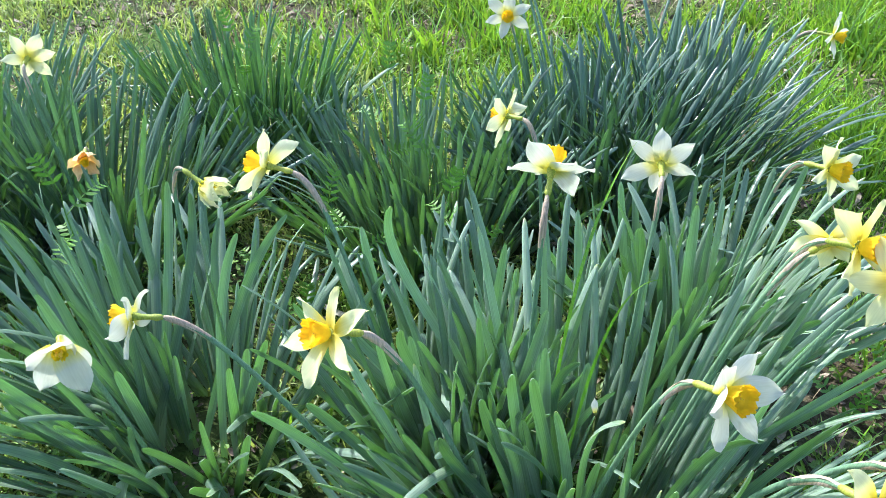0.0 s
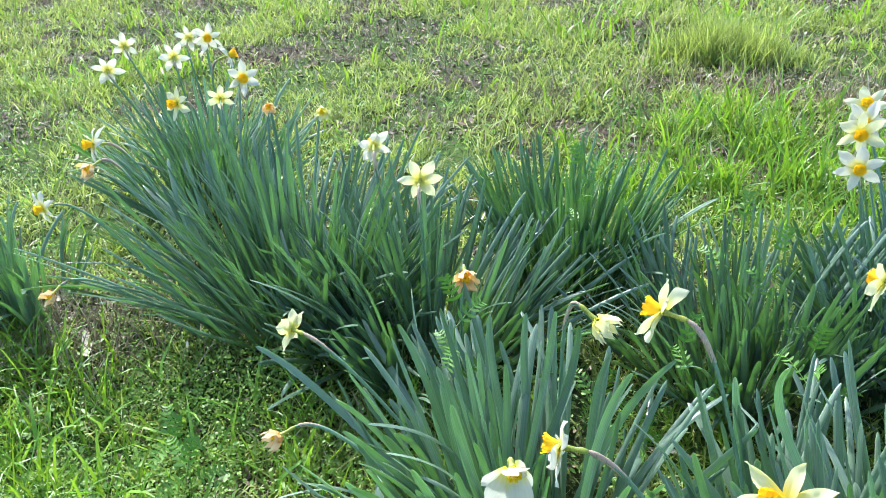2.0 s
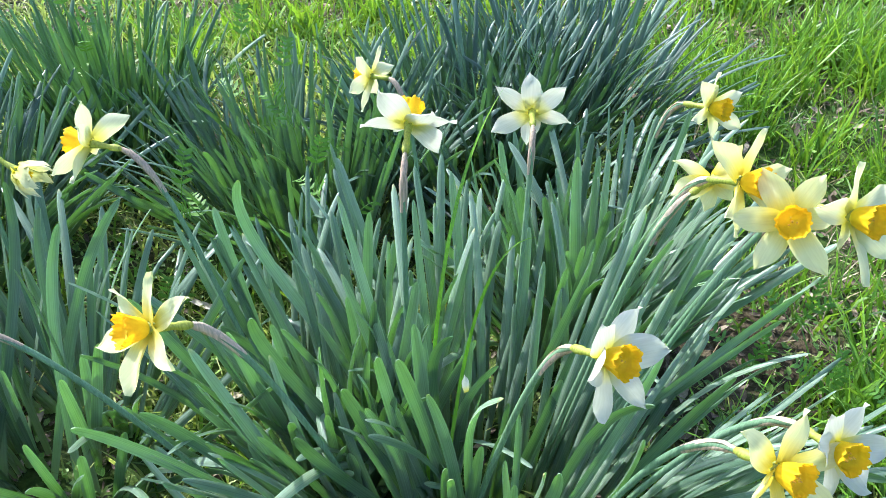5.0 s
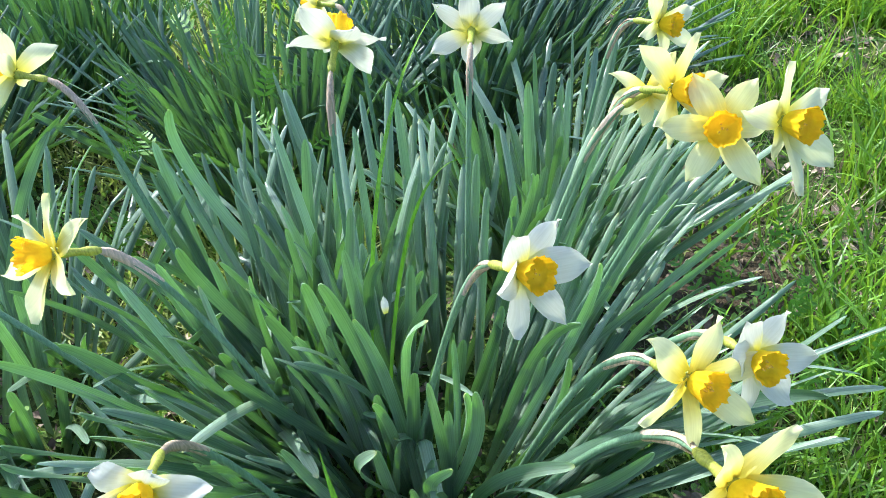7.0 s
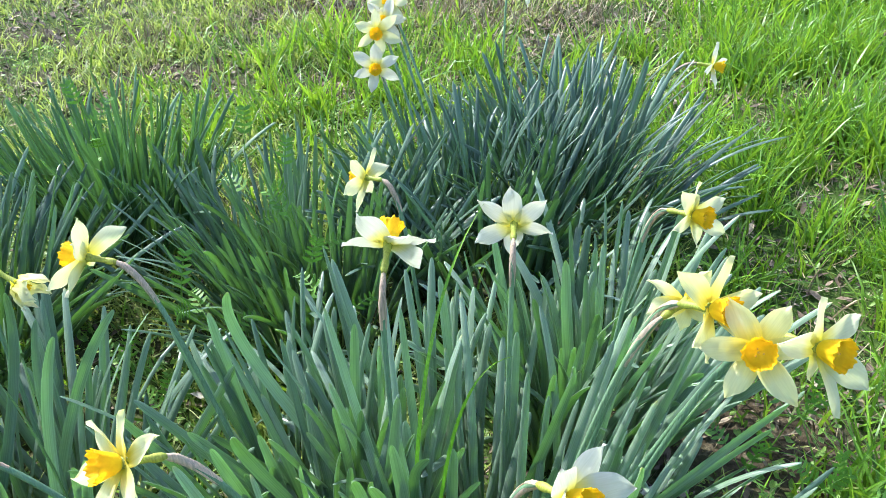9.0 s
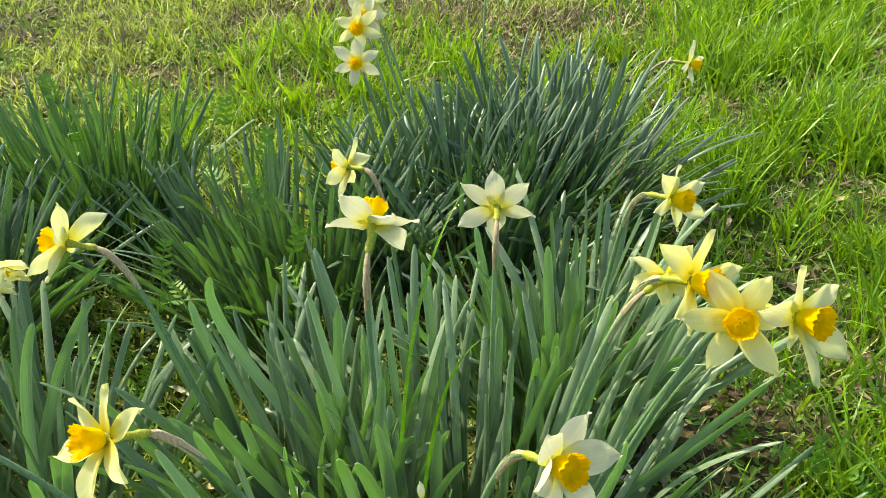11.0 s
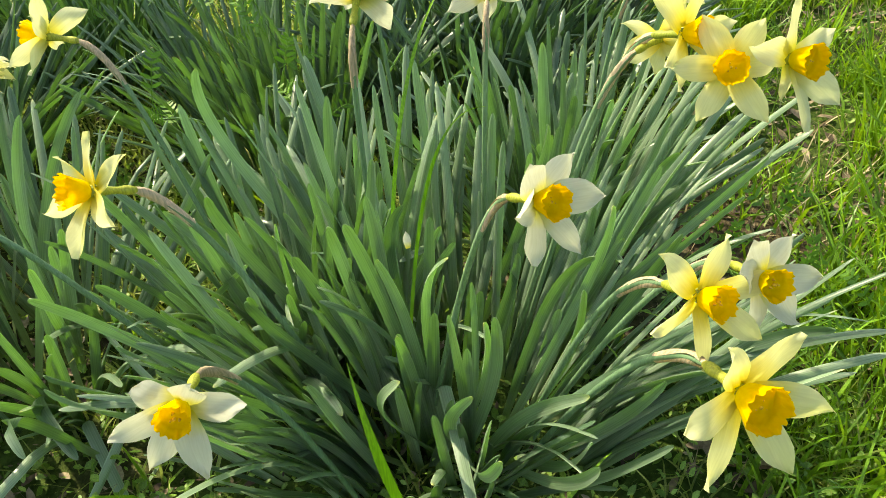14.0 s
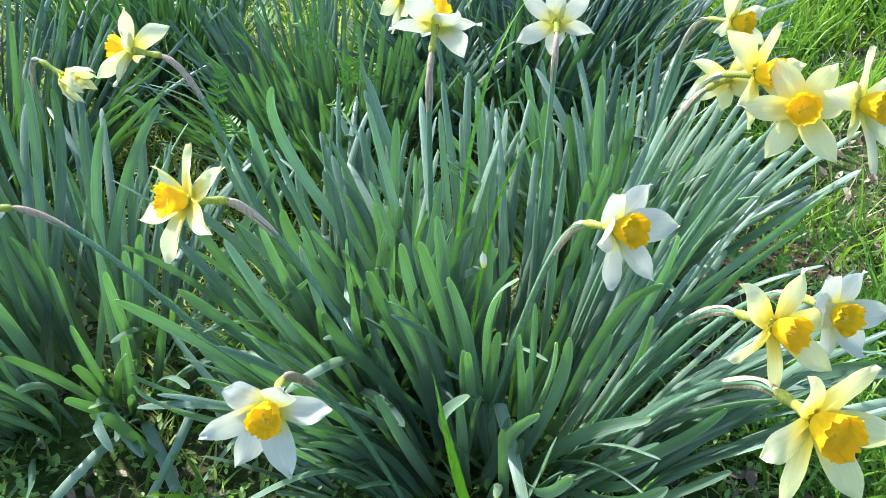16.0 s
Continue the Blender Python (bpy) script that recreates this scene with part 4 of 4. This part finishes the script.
daffodil((-0.666, 0.677, 0.227), (-0.9, -0.3, 0.1), (-0.37, 0.74), "faded", 20, "wilted", size=0.8, rise=0.05, place=LEFT)
daffodil((0.119, 1.482, 0.391), (0.0, -0.15, 0.95), (0.24, 1.44), "white", 25, place=START)
daffodil((0.135, 1.62, 0.435), (-0.2, 0.0, 0.9), (0.28, 1.5), "white", 10, place=START)
daffodil((0.123, 1.563, 0.431), (-0.1, -0.2, 0.9), (0.25, 1.48), "cream", 40, place=START)
daffodil((0.145, 1.70, 0.45), (-0.1, 0.3, 0.8), (0.3, 1.55), "cream", 0, place=START)
daffodil((0.86, 1.779, 0.26), (0.95, -0.05, 0.25), (0.55, 1.62), "white", 5, rise=0.0, size=1.2)
daffodil((0.493, 2.122, 0.36), (0.85, -0.2, 0.4), (0.41, 2.1), "white", 20, neck=0.05, rise=0.03)
daffodil((-1.529, 1.481, 0.47), (0, 0.3, -0.9), (-1.43, 1.65), "white", 15, size=0.85, place=LEFT)
daffodil((-1.644, 1.69, 0.47), (0, 0.3, -0.9), (-1.46, 1.72), "white", 30, size=0.85, place=LEFT)
daffodil((-1.448, 1.629, 0.47), (0, 0.4, -0.9), (-1.42, 1.68), "white", 5, size=0.85, place=LEFT)
daffodil((-1.272, 1.37, 0.44), (-0.5, 0.0, 0.4), (-1.2, 1.4), "cream", 30, size=0.85, place=LEFT)
daffodil((-1.527, 1.814, 0.47), (0.2, 0.3, -0.8), (-1.45, 1.78), "white", 20, size=0.85, place=LEFT)
daffodil((-1.444, 1.776, 0.48), (0.1, -0.1, 0.9), (-1.42, 1.75), "white", 10, size=0.85, place=LEFT)
daffodil((-1.187, 1.523, 0.46), (0.1, -0.1, 0.95), (-1.18, 1.4), "white", 25, size=0.9, place=LEFT)
daffodil((-1.176, 1.408, 0.45), (0.0, 0.4, -0.9), (-1.12, 1.35), "cream", 35, size=0.72, place=LEFT)
daffodil((-1.334, 1.714, 0.46), (0.9, 0.3, 0.0), (-1.38, 1.7), "white", 25, "swept", place=LEFT)
daffodil((-0.955, 1.454, 0.42), (0, -0.3, 0.6), (-0.97, 1.32), "cream", 15, "wilted", size=0.75, place=LEFT, label="small cream daffodil with crumpled petals")
daffodil((-1.087, 1.453, 0.42), (0, -0.3, 0.6), (-1.05, 1.33), "faded", 15, "wilted", size=0.7, place=LEFT)
daffodil((-1.511, 1.348, 0.33), (-0.8, 0.1, 0.2), (-1.16, 1.28), "white", 25, "swept", rise=0.05, place=LEFT)
daffodil((-1.464, 1.277, 0.3), (-0.6, -0.3, 0.4), (-1.15, 1.25), "faded", 25, "wilted", size=1.0, rise=0.04, place=LEFT)
daffodil((-1.356, 1.024, 0.33), (-0.85, -0.1, 0.45), (-1.12, 1.15), "white", 30, "swept", size=0.75, rise=0.05, place=LEFT)
daffodil((-1.258, 0.904, 0.22), (-0.6, -0.4, 0.3), (-1.08, 1.12), "faded", 10, "wilted", size=0.75, rise=0.03, place=LEFT)


# ---- weeds and odd blades among the leaves ----
def leaflet_mesh():
    def place(u, v):
        w = 0.0028 * math.sin(math.pi * min(1, v * 0.9 + 0.08)) ** 0.7
        return Vector(((2 * u - 1) * w, 0.016 * v, 0.0016 * v * v))
    return sheet("leaflet", place, lambda u, v: 0.0004, 2, 4, VETCH)


LEAFLET = leaflet_mesh()


def vetch(base, top, fronds, seed):
    """A climbing sprig whose fronds bear paired narrow leaflets, like a ladder."""
    rng = random.Random(seed)
    sprig = tagged(new("vetch_sprig"), "feathery bright green weed climbing through daffodil leaves", "weed", "vetch sprigs")
    sprig.location = base
    top = Vector(top) - Vector(base)
    path = bezier((0, 0, 0), (0.02, 0, top.z * 0.4), top * 0.7 + Vector((rng.uniform(-0.02, 0.02), 0, 0.03)), top, 24)
    piece("stalk", tube("stalk", path, [0.0012 - 0.0006 * k / 24 for k in range(25)], VETCH, 6), sprig)
    for k in range(fronds):
        at = path[min(24, int((0.35 + 0.65 * (k + 1) / fronds) * 24))]
        a, climb, long = k * 2.4 + rng.uniform(-0.4, 0.4), rng.uniform(0.2, 1.0), rng.uniform(0.06, 0.09)
        if k == fronds - 1:
            climb = 1.3
        way = Vector((math.cos(a) * math.cos(climb), math.sin(a) * math.cos(climb), math.sin(climb)))
        rachis = bezier((0, 0, 0), way * long * 0.4, way * long * 0.75, way * long - Vector((0, 0, 0.22 * long)), 14)
        frond = piece("frond", tube("frond", rachis, [0.0008 - 0.0005 * i / 14 for i in range(15)], VETCH, 5), sprig, Matrix.Translation(at))
        across = way.cross(Vector((0.3, -0.8, 0.6))).normalized()
        for i in range(3, 15, 2):
            along = (rachis[min(i + 1, 14)] - rachis[i - 1]).normalized()
            for side in (-1, 1):
                leaf_way = (across * side + along * 0.55 + Vector((0, 0, rng.uniform(-0.15, 0.2)))).normalized()
                flat = leaf_way.cross(along * side).normalized()
                turn = Matrix((leaf_way.cross(flat), leaf_way, flat)).transposed().to_4x4()
                piece("leaflet", LEAFLET, frond, Matrix.Translation(rachis[i]) @ turn @ Matrix.Scale(rng.uniform(0.85, 1.1) * (1.15 - 0.035 * i), 4))


vetch((-0.5, 0.95, 0), (-0.465, 0.885, 0.345), 5, 1)
vetch((-0.4, 1.45, 0), (-0.38, 1.42, 0.36), 5, 2)
vetch((0.0, 1.2, 0), (-0.02, 1.2, 0.33), 4, 3)
vetch((-0.1, 1.3, 0), (-0.08, 1.25, 0.36), 4, 4)
vetch((0.05, 1.05, 0), (0.03, 1.02, 0.27), 4, 5)
vetch((-0.12, 1.08, 0), (-0.15, 1.02, 0.24), 4, 6)
for k, (vx, vy) in enumerate(((0.56, 0.83), (0.64, 0.78), (0.66, 0.9), (0.6, 0.66), (0.7, 0.7), (-0.3, 1.08), (-0.22, 1.0), (-0.95, 0.78), (-0.88, 0.72))):
    vetch((vx, vy, 0), (vx + 0.03, vy - 0.02, 0.07 + 0.01 * (k % 3)), 4, 11 + k)


def lime_blade(base, mid, tip, width, label):
    """A single bright grass blade that arches over."""
    base, mid, tip = Vector(base), Vector(mid), Vector(tip)
    pts = bezier((0, 0, 0), (mid - base) * 0.7, (mid - base) * 1.15, tip - base, 30)
    across_way = Vector((0.9, 0.3, 0.1)).normalized()

    def place(u, v):
        f = max(0.0, min(v, 1.0)) * 30
        k = min(int(f), 29)
        w = width * (1 if v < 0.7 else max(0.05, 1 - ((v - 0.7) / 0.3) ** 1.5))
        return pts[k].lerp(pts[k + 1], f - k) + across_way * (u - 0.5) * w + Vector((0, 0, 0.15 * w * abs(2 * u - 1)))

    ob = tagged(new("grass_blade", sheet("grass_blade", place, lambda u, v: 0.0006, 2, 20, LIME)), label, "grass", "bright blades")
    ob.location = base
    return ob


lime_blade((0.15, 0.6, 0), (0.162, 0.65, 0.4), (0.245, 0.81, 0.48), 0.0042, "bright lime grass blade arching through daffodil leaves")
lime_blade((0.16, 0.58, 0), (0.185, 0.6, 0.39), (0.256, 0.656, 0.408), 0.0038, "bright lime grass blade arching through daffodil leaves")
lime_blade((0.2, 0.45, 0), (0.16, 0.345, 0.26), (0.135, 0.378, 0.394), 0.0075, "broad lime blade rising before a daffodil clump")


def bent_leaf(clump, base, mid, tip, width, flat, seed):
    """A single strap leaf of the clump that bows through mid to its tip; flat is the way its face looks."""
    rng = random.Random(seed)
    at = Vector(clump.location)
    base, mid, tip, flat = Vector(base) - at, Vector(mid) - at, Vector(tip) - at, Vector(flat).normalized()
    pts = bezier(base, base.lerp(mid, 0.75), mid + (mid - base) * 0.12, tip, 40)
    turn = rng.uniform(-0.5, 0.5)

    def place(u, v):
        f = max(0.0, min(v, 1.0)) * 40
        k = min(int(f), 39)
        way = (pts[k + 1] - pts[k]).normalized()
        side = way.cross(flat).normalized()
        side = Matrix.Rotation(turn * v, 3, way) @ side
        up = side.cross(way)
        w = width * (0.7 + 0.3 * min(1.0, v / 0.3)) * (1 if v < 0.7 else 1 - 0.45 * ((v - 0.7) / 0.3) ** 1.6)
        if v > 0.95:
            w *= math.sqrt(max(0.02, 1 - ((v - 0.95) / 0.05) ** 2))
        return pts[k].lerp(pts[k + 1], f - k) + side * (u - 0.5) * w + up * 0.12 * w * abs(2 * u - 1)

    return piece("leaf", sheet("leaf", lambda u, v: place(u, 1 - (1 - v) ** 1.8), lambda u, v: 0.0012, 4, 16, LEAF), clump)


# single leaves that stand out before the near clump: foot, bow, tip, width and the way the flat side looks
bent_leaf(NEAR_CLUMP, (0.22, 0.58, 0), (0.247, 0.496, 0.230), (0.233, 0.425, 0.377), 0.0110, (-0.1, -0.8, 0.6), 1)
bent_leaf(NEAR_CLUMP, (0.21, 0.59, 0), (0.240, 0.515, 0.216), (0.228, 0.444, 0.353), 0.0129, (0.3, -0.8, 0.6), 2)
bent_leaf(NEAR_CLUMP, (0.24, 0.58, 0), (0.194, 0.494, 0.175), (0.217, 0.424, 0.297), 0.0113, (0.0, -0.8, 0.6), 3)
bent_leaf(NEAR_CLUMP, (0.24, 0.58, 0), (0.266, 0.506, 0.170), (0.310, 0.436, 0.272), 0.0133, (-0.2, -0.8, 0.6), 4)
bent_leaf(NEAR_CLUMP, (0.18, 0.62, 0), (0.062, 0.574, 0.209), (0.046, 0.512, 0.329), 0.0111, (0.2, -0.8, 0.6), 5)
bent_leaf(NEAR_CLUMP, (0.18, 0.61, 0), (0.095, 0.606, 0.233), (0.082, 0.551, 0.339), 0.0131, (0.2, -0.8, 0.6), 6)
bent_leaf(NEAR_CLUMP, (0.21, 0.58, 0), (0.145, 0.600, 0.262), (0.128, 0.549, 0.371), 0.0125, (0.1, -0.8, 0.6), 7)
bent_leaf(NEAR_CLUMP, (0.20, 0.58, 0), (0.177, 0.575, 0.218), (0.151, 0.541, 0.339), 0.0108, (-0.0, -0.8, 0.6), 8)
bent_leaf(NEAR_CLUMP, (0.27, 0.62, 0), (0.301, 0.574, 0.257), (0.315, 0.483, 0.374), 0.0114, (0.0, -0.8, 0.6), 9)
bent_leaf(NEAR_CLUMP, (0.27, 0.60, 0), (0.315, 0.522, 0.208), (0.304, 0.464, 0.359), 0.0130, (0.3, -0.8, 0.6), 10)
bent_leaf(NEAR_CLUMP, (0.28, 0.59, 0), (0.381, 0.576, 0.233), (0.398, 0.526, 0.354), 0.0118, (0.1, -0.8, 0.6), 11)
bent_leaf(NEAR_CLUMP, (0.28, 0.69, 0), (0.517, 0.702, 0.254), (0.527, 0.648, 0.352), 0.0106, (0.3, -0.8, 0.6), 12)
bent_leaf(NEAR_CLUMP, (0.27, 0.61, 0), (0.490, 0.539, 0.208), (0.504, 0.454, 0.306), 0.0121, (-0.2, -0.8, 0.6), 13)
bent_leaf(NEAR_CLUMP, (0.13, 0.59, 0), (-0.096, 0.593, 0.228), (-0.130, 0.535, 0.329), 0.0111, (0.4, -0.8, 0.6), 14)
bent_leaf(NEAR_CLUMP, (0.13, 0.58, 0), (-0.052, 0.600, 0.225), (-0.083, 0.553, 0.323), 0.0113, (0.1, -0.8, 0.6), 15)
bent_leaf(NEAR_CLUMP, (0.14, 0.61, 0), (-0.007, 0.586, 0.204), (-0.027, 0.528, 0.312), 0.0122, (-0.1, -0.8, 0.6), 16)
bent_leaf(NEAR_CLUMP, (0.16, 0.58, 0), (-0.037, 0.552, 0.207), (-0.054, 0.490, 0.312), 0.0112, (-0.4, -0.8, 0.6), 17)
bent_leaf(NEAR_CLUMP, (0.14, 0.61, 0), (-0.083, 0.517, 0.192), (-0.089, 0.438, 0.326), 0.0115, (-0.2, -0.8, 0.6), 18)
bent_leaf(NEAR_CLUMP, (0.12, 0.60, 0), (-0.092, 0.539, 0.197), (-0.103, 0.466, 0.311), 0.0126, (-0.4, -0.8, 0.6), 19)
bent_leaf(NEAR_CLUMP, (0.18, 0.73, 0), (-0.033, 0.831, 0.283), (-0.027, 0.812, 0.386), 0.0134, (0.2, -0.8, 0.6), 20)
bent_leaf(NEAR_CLUMP, (0.14, 0.69, 0), (0.000, 0.696, 0.236), (-0.001, 0.643, 0.342), 0.0128, (0.4, -0.8, 0.6), 21)
bent_leaf(NEAR_CLUMP, (0.24, 0.73, 0), (0.323, 0.738, 0.266), (0.315, 0.677, 0.372), 0.0130, (0.1, -0.8, 0.6), 22)
bent_leaf(NEAR_CLUMP, (0.25, 0.58, 0), (0.354, 0.600, 0.249), (0.350, 0.561, 0.361), 0.0109, (-0.0, -0.8, 0.6), 23)
bent_leaf(NEAR_CLUMP, (0.21, 0.63, 0), (0.150, 0.646, 0.250), (0.176, 0.591, 0.354), 0.0105, (-0.1, -0.8, 0.6), 24)
bent_leaf(NEAR_CLUMP, (0.17, 0.58, 0), (0.118, 0.621, 0.253), (0.111, 0.577, 0.348), 0.0116, (0.2, -0.8, 0.6), 25)
bent_leaf(NEAR_CLUMP, (0.21, 0.58, 0), (0.180, 0.581, 0.255), (0.208, 0.514, 0.357), 0.0118, (0.4, -0.8, 0.6), 26)
bent_leaf(NEAR_CLUMP, (0.26, 0.57, 0), (0.340, 0.480, 0.163), (0.364, 0.426, 0.294), 0.0110, (-0.4, -0.8, 0.6), 27)
bent_leaf(NEAR_CLUMP, (0.26, 0.58, 0), (0.292, 0.426, 0.164), (0.292, 0.342, 0.314), 0.0120, (-0.4, -0.8, 0.6), 28)
bent_leaf(NEAR_CLUMP, (0.22, 0.63, 0), (0.222, 0.444, 0.156), (0.228, 0.350, 0.319), 0.0121, (-0.3, -0.8, 0.6), 29)
bent_leaf(NEAR_CLUMP, (0.27, 0.59, 0), (0.297, 0.448, 0.156), (0.294, 0.371, 0.302), 0.0119, (0.4, -0.8, 0.6), 30)
bent_leaf(NEAR_CLUMP, (0.20, 0.59, 0), (0.132, 0.513, 0.179), (0.164, 0.442, 0.300), 0.0118, (-0.4, -0.8, 0.6), 31)

# leaves that stand out of the tuft beside it
bent_leaf(SIDE_CLUMP, (-0.39, 0.76, 0), (-0.655, 0.801, 0.223), (-0.762, 0.803, 0.277), 0.0108, (0.3, -0.8, 0.6), 50)
bent_leaf(SIDE_CLUMP, (-0.43, 0.77, 0), (-0.532, 0.759, 0.197), (-0.590, 0.721, 0.278), 0.0127, (-0.3, -0.8, 0.6), 51)
bent_leaf(SIDE_CLUMP, (-0.39, 0.78, 0), (-0.507, 0.714, 0.181), (-0.552, 0.664, 0.280), 0.0106, (-0.1, -0.8, 0.6), 52)
bent_leaf(SIDE_CLUMP, (-0.31, 0.77, 0), (-0.403, 0.847, 0.259), (-0.414, 0.874, 0.353), 0.0123, (-0.3, -0.8, 0.6), 53)
bent_leaf(SIDE_CLUMP, (-0.35, 0.73, 0), (-0.328, 0.857, 0.268), (-0.324, 0.889, 0.366), 0.0118, (0.3, -0.8, 0.6), 54)
bent_leaf(SIDE_CLUMP, (-0.32, 0.80, 0), (-0.363, 0.871, 0.250), (-0.366, 0.892, 0.354), 0.0115, (0.2, -0.8, 0.6), 55)
bent_leaf(SIDE_CLUMP, (-0.30, 0.75, 0), (-0.228, 0.815, 0.255), (-0.156, 0.827, 0.361), 0.0122, (0.2, -0.8, 0.6), 56)
bent_leaf(SIDE_CLUMP, (-0.34, 0.73, 0), (-0.445, 0.834, 0.270), (-0.485, 0.863, 0.358), 0.0112, (-0.2, -0.8, 0.6), 57)
bent_leaf(SIDE_CLUMP, (-0.41, 0.80, 0), (-0.502, 0.849, 0.236), (-0.546, 0.849, 0.328), 0.0110, (0.3, -0.8, 0.6), 58)
bent_leaf(SIDE_CLUMP, (-0.24, 0.73, 0), (-0.257, 0.806, 0.265), (-0.237, 0.820, 0.358), 0.0114, (-0.0, -0.8, 0.6), 59)
bent_leaf(SIDE_CLUMP, (-0.37, 0.76, 0), (-0.410, 0.797, 0.236), (-0.424, 0.792, 0.342), 0.0128, (-0.3, -0.8, 0.6), 60)
bent_leaf(SIDE_CLUMP, (-0.26, 0.73, 0), (-0.246, 0.780, 0.251), (-0.206, 0.785, 0.360), 0.0119, (0.3, -0.8, 0.6), 61)
bent_leaf(SIDE_CLUMP, (-0.35, 0.72, 0), (-0.361, 0.779, 0.233), (-0.369, 0.786, 0.339), 0.0107, (0.0, -0.8, 0.6), 62)
bent_leaf(SIDE_CLUMP, (-0.37, 0.73, 0), (-0.293, 0.843, 0.256), (-0.287, 0.866, 0.364), 0.0117, (0.3, -0.8, 0.6), 63)
bent_leaf(SIDE_CLUMP, (-0.18, 0.62, 0), (-0.143, 0.463, 0.292), (-0.106, 0.408, 0.289), 0.0115, (0.3, -0.8, 0.6), 70)


def fallen_petal(at, turn, scale):
    ob = tagged(new("fallen_petal", TEPALS["white", "open"][0]), "small fallen white petal caught among leaves", "petal", "fallen petals")
    ob.matrix_world = pose(*at, *turn) @ Matrix.Scale(scale, 4)


fallen_petal((-0.983, 0.914, 0.153), (50, 0, 30), 0.3)
fallen_petal((-0.383, 1.343, 0.229), (40, 0, 100), 0.25)
fallen_petal((0.178, 0.500, 0.380), (60, 0, 20), 0.32)


def dry_leaf(at, turn, long, wide):
    """A bleached, curling dead strap leaf lying on the soil."""
    def place(u, v):
        w = wide * math.sin(math.pi * (0.12 + 0.8 * v)) ** 0.6
        return Vector(((u - 0.5) * w, (v - 0.5) * long, 0.004 + 0.012 * (v - 0.4) ** 2 * 4 + 0.25 * w * (2 * u - 1) ** 2))

    ob = tagged(new("dry_leaf", sheet("dry_leaf", place, lambda u, v: 0.0005, 4, 10, BLEACHED)), "bleached dead strap leaf lying on dark soil", "dead leaf", "dead leaves")
    ob.matrix_world = pose(*at, 0, 0, turn)


dry_leaf((-0.151, 1.057, 0.01), 70, 0.1, 0.013)
dry_leaf((0.479, 0.831, 0.01), 110, 0.09, 0.014)
dry_leaf((-1.33, 1.02, 0.01), 40, 0.09, 0.02)
dry_leaf((-1.52, 1.16, 0.01), 120, 0.08, 0.025)
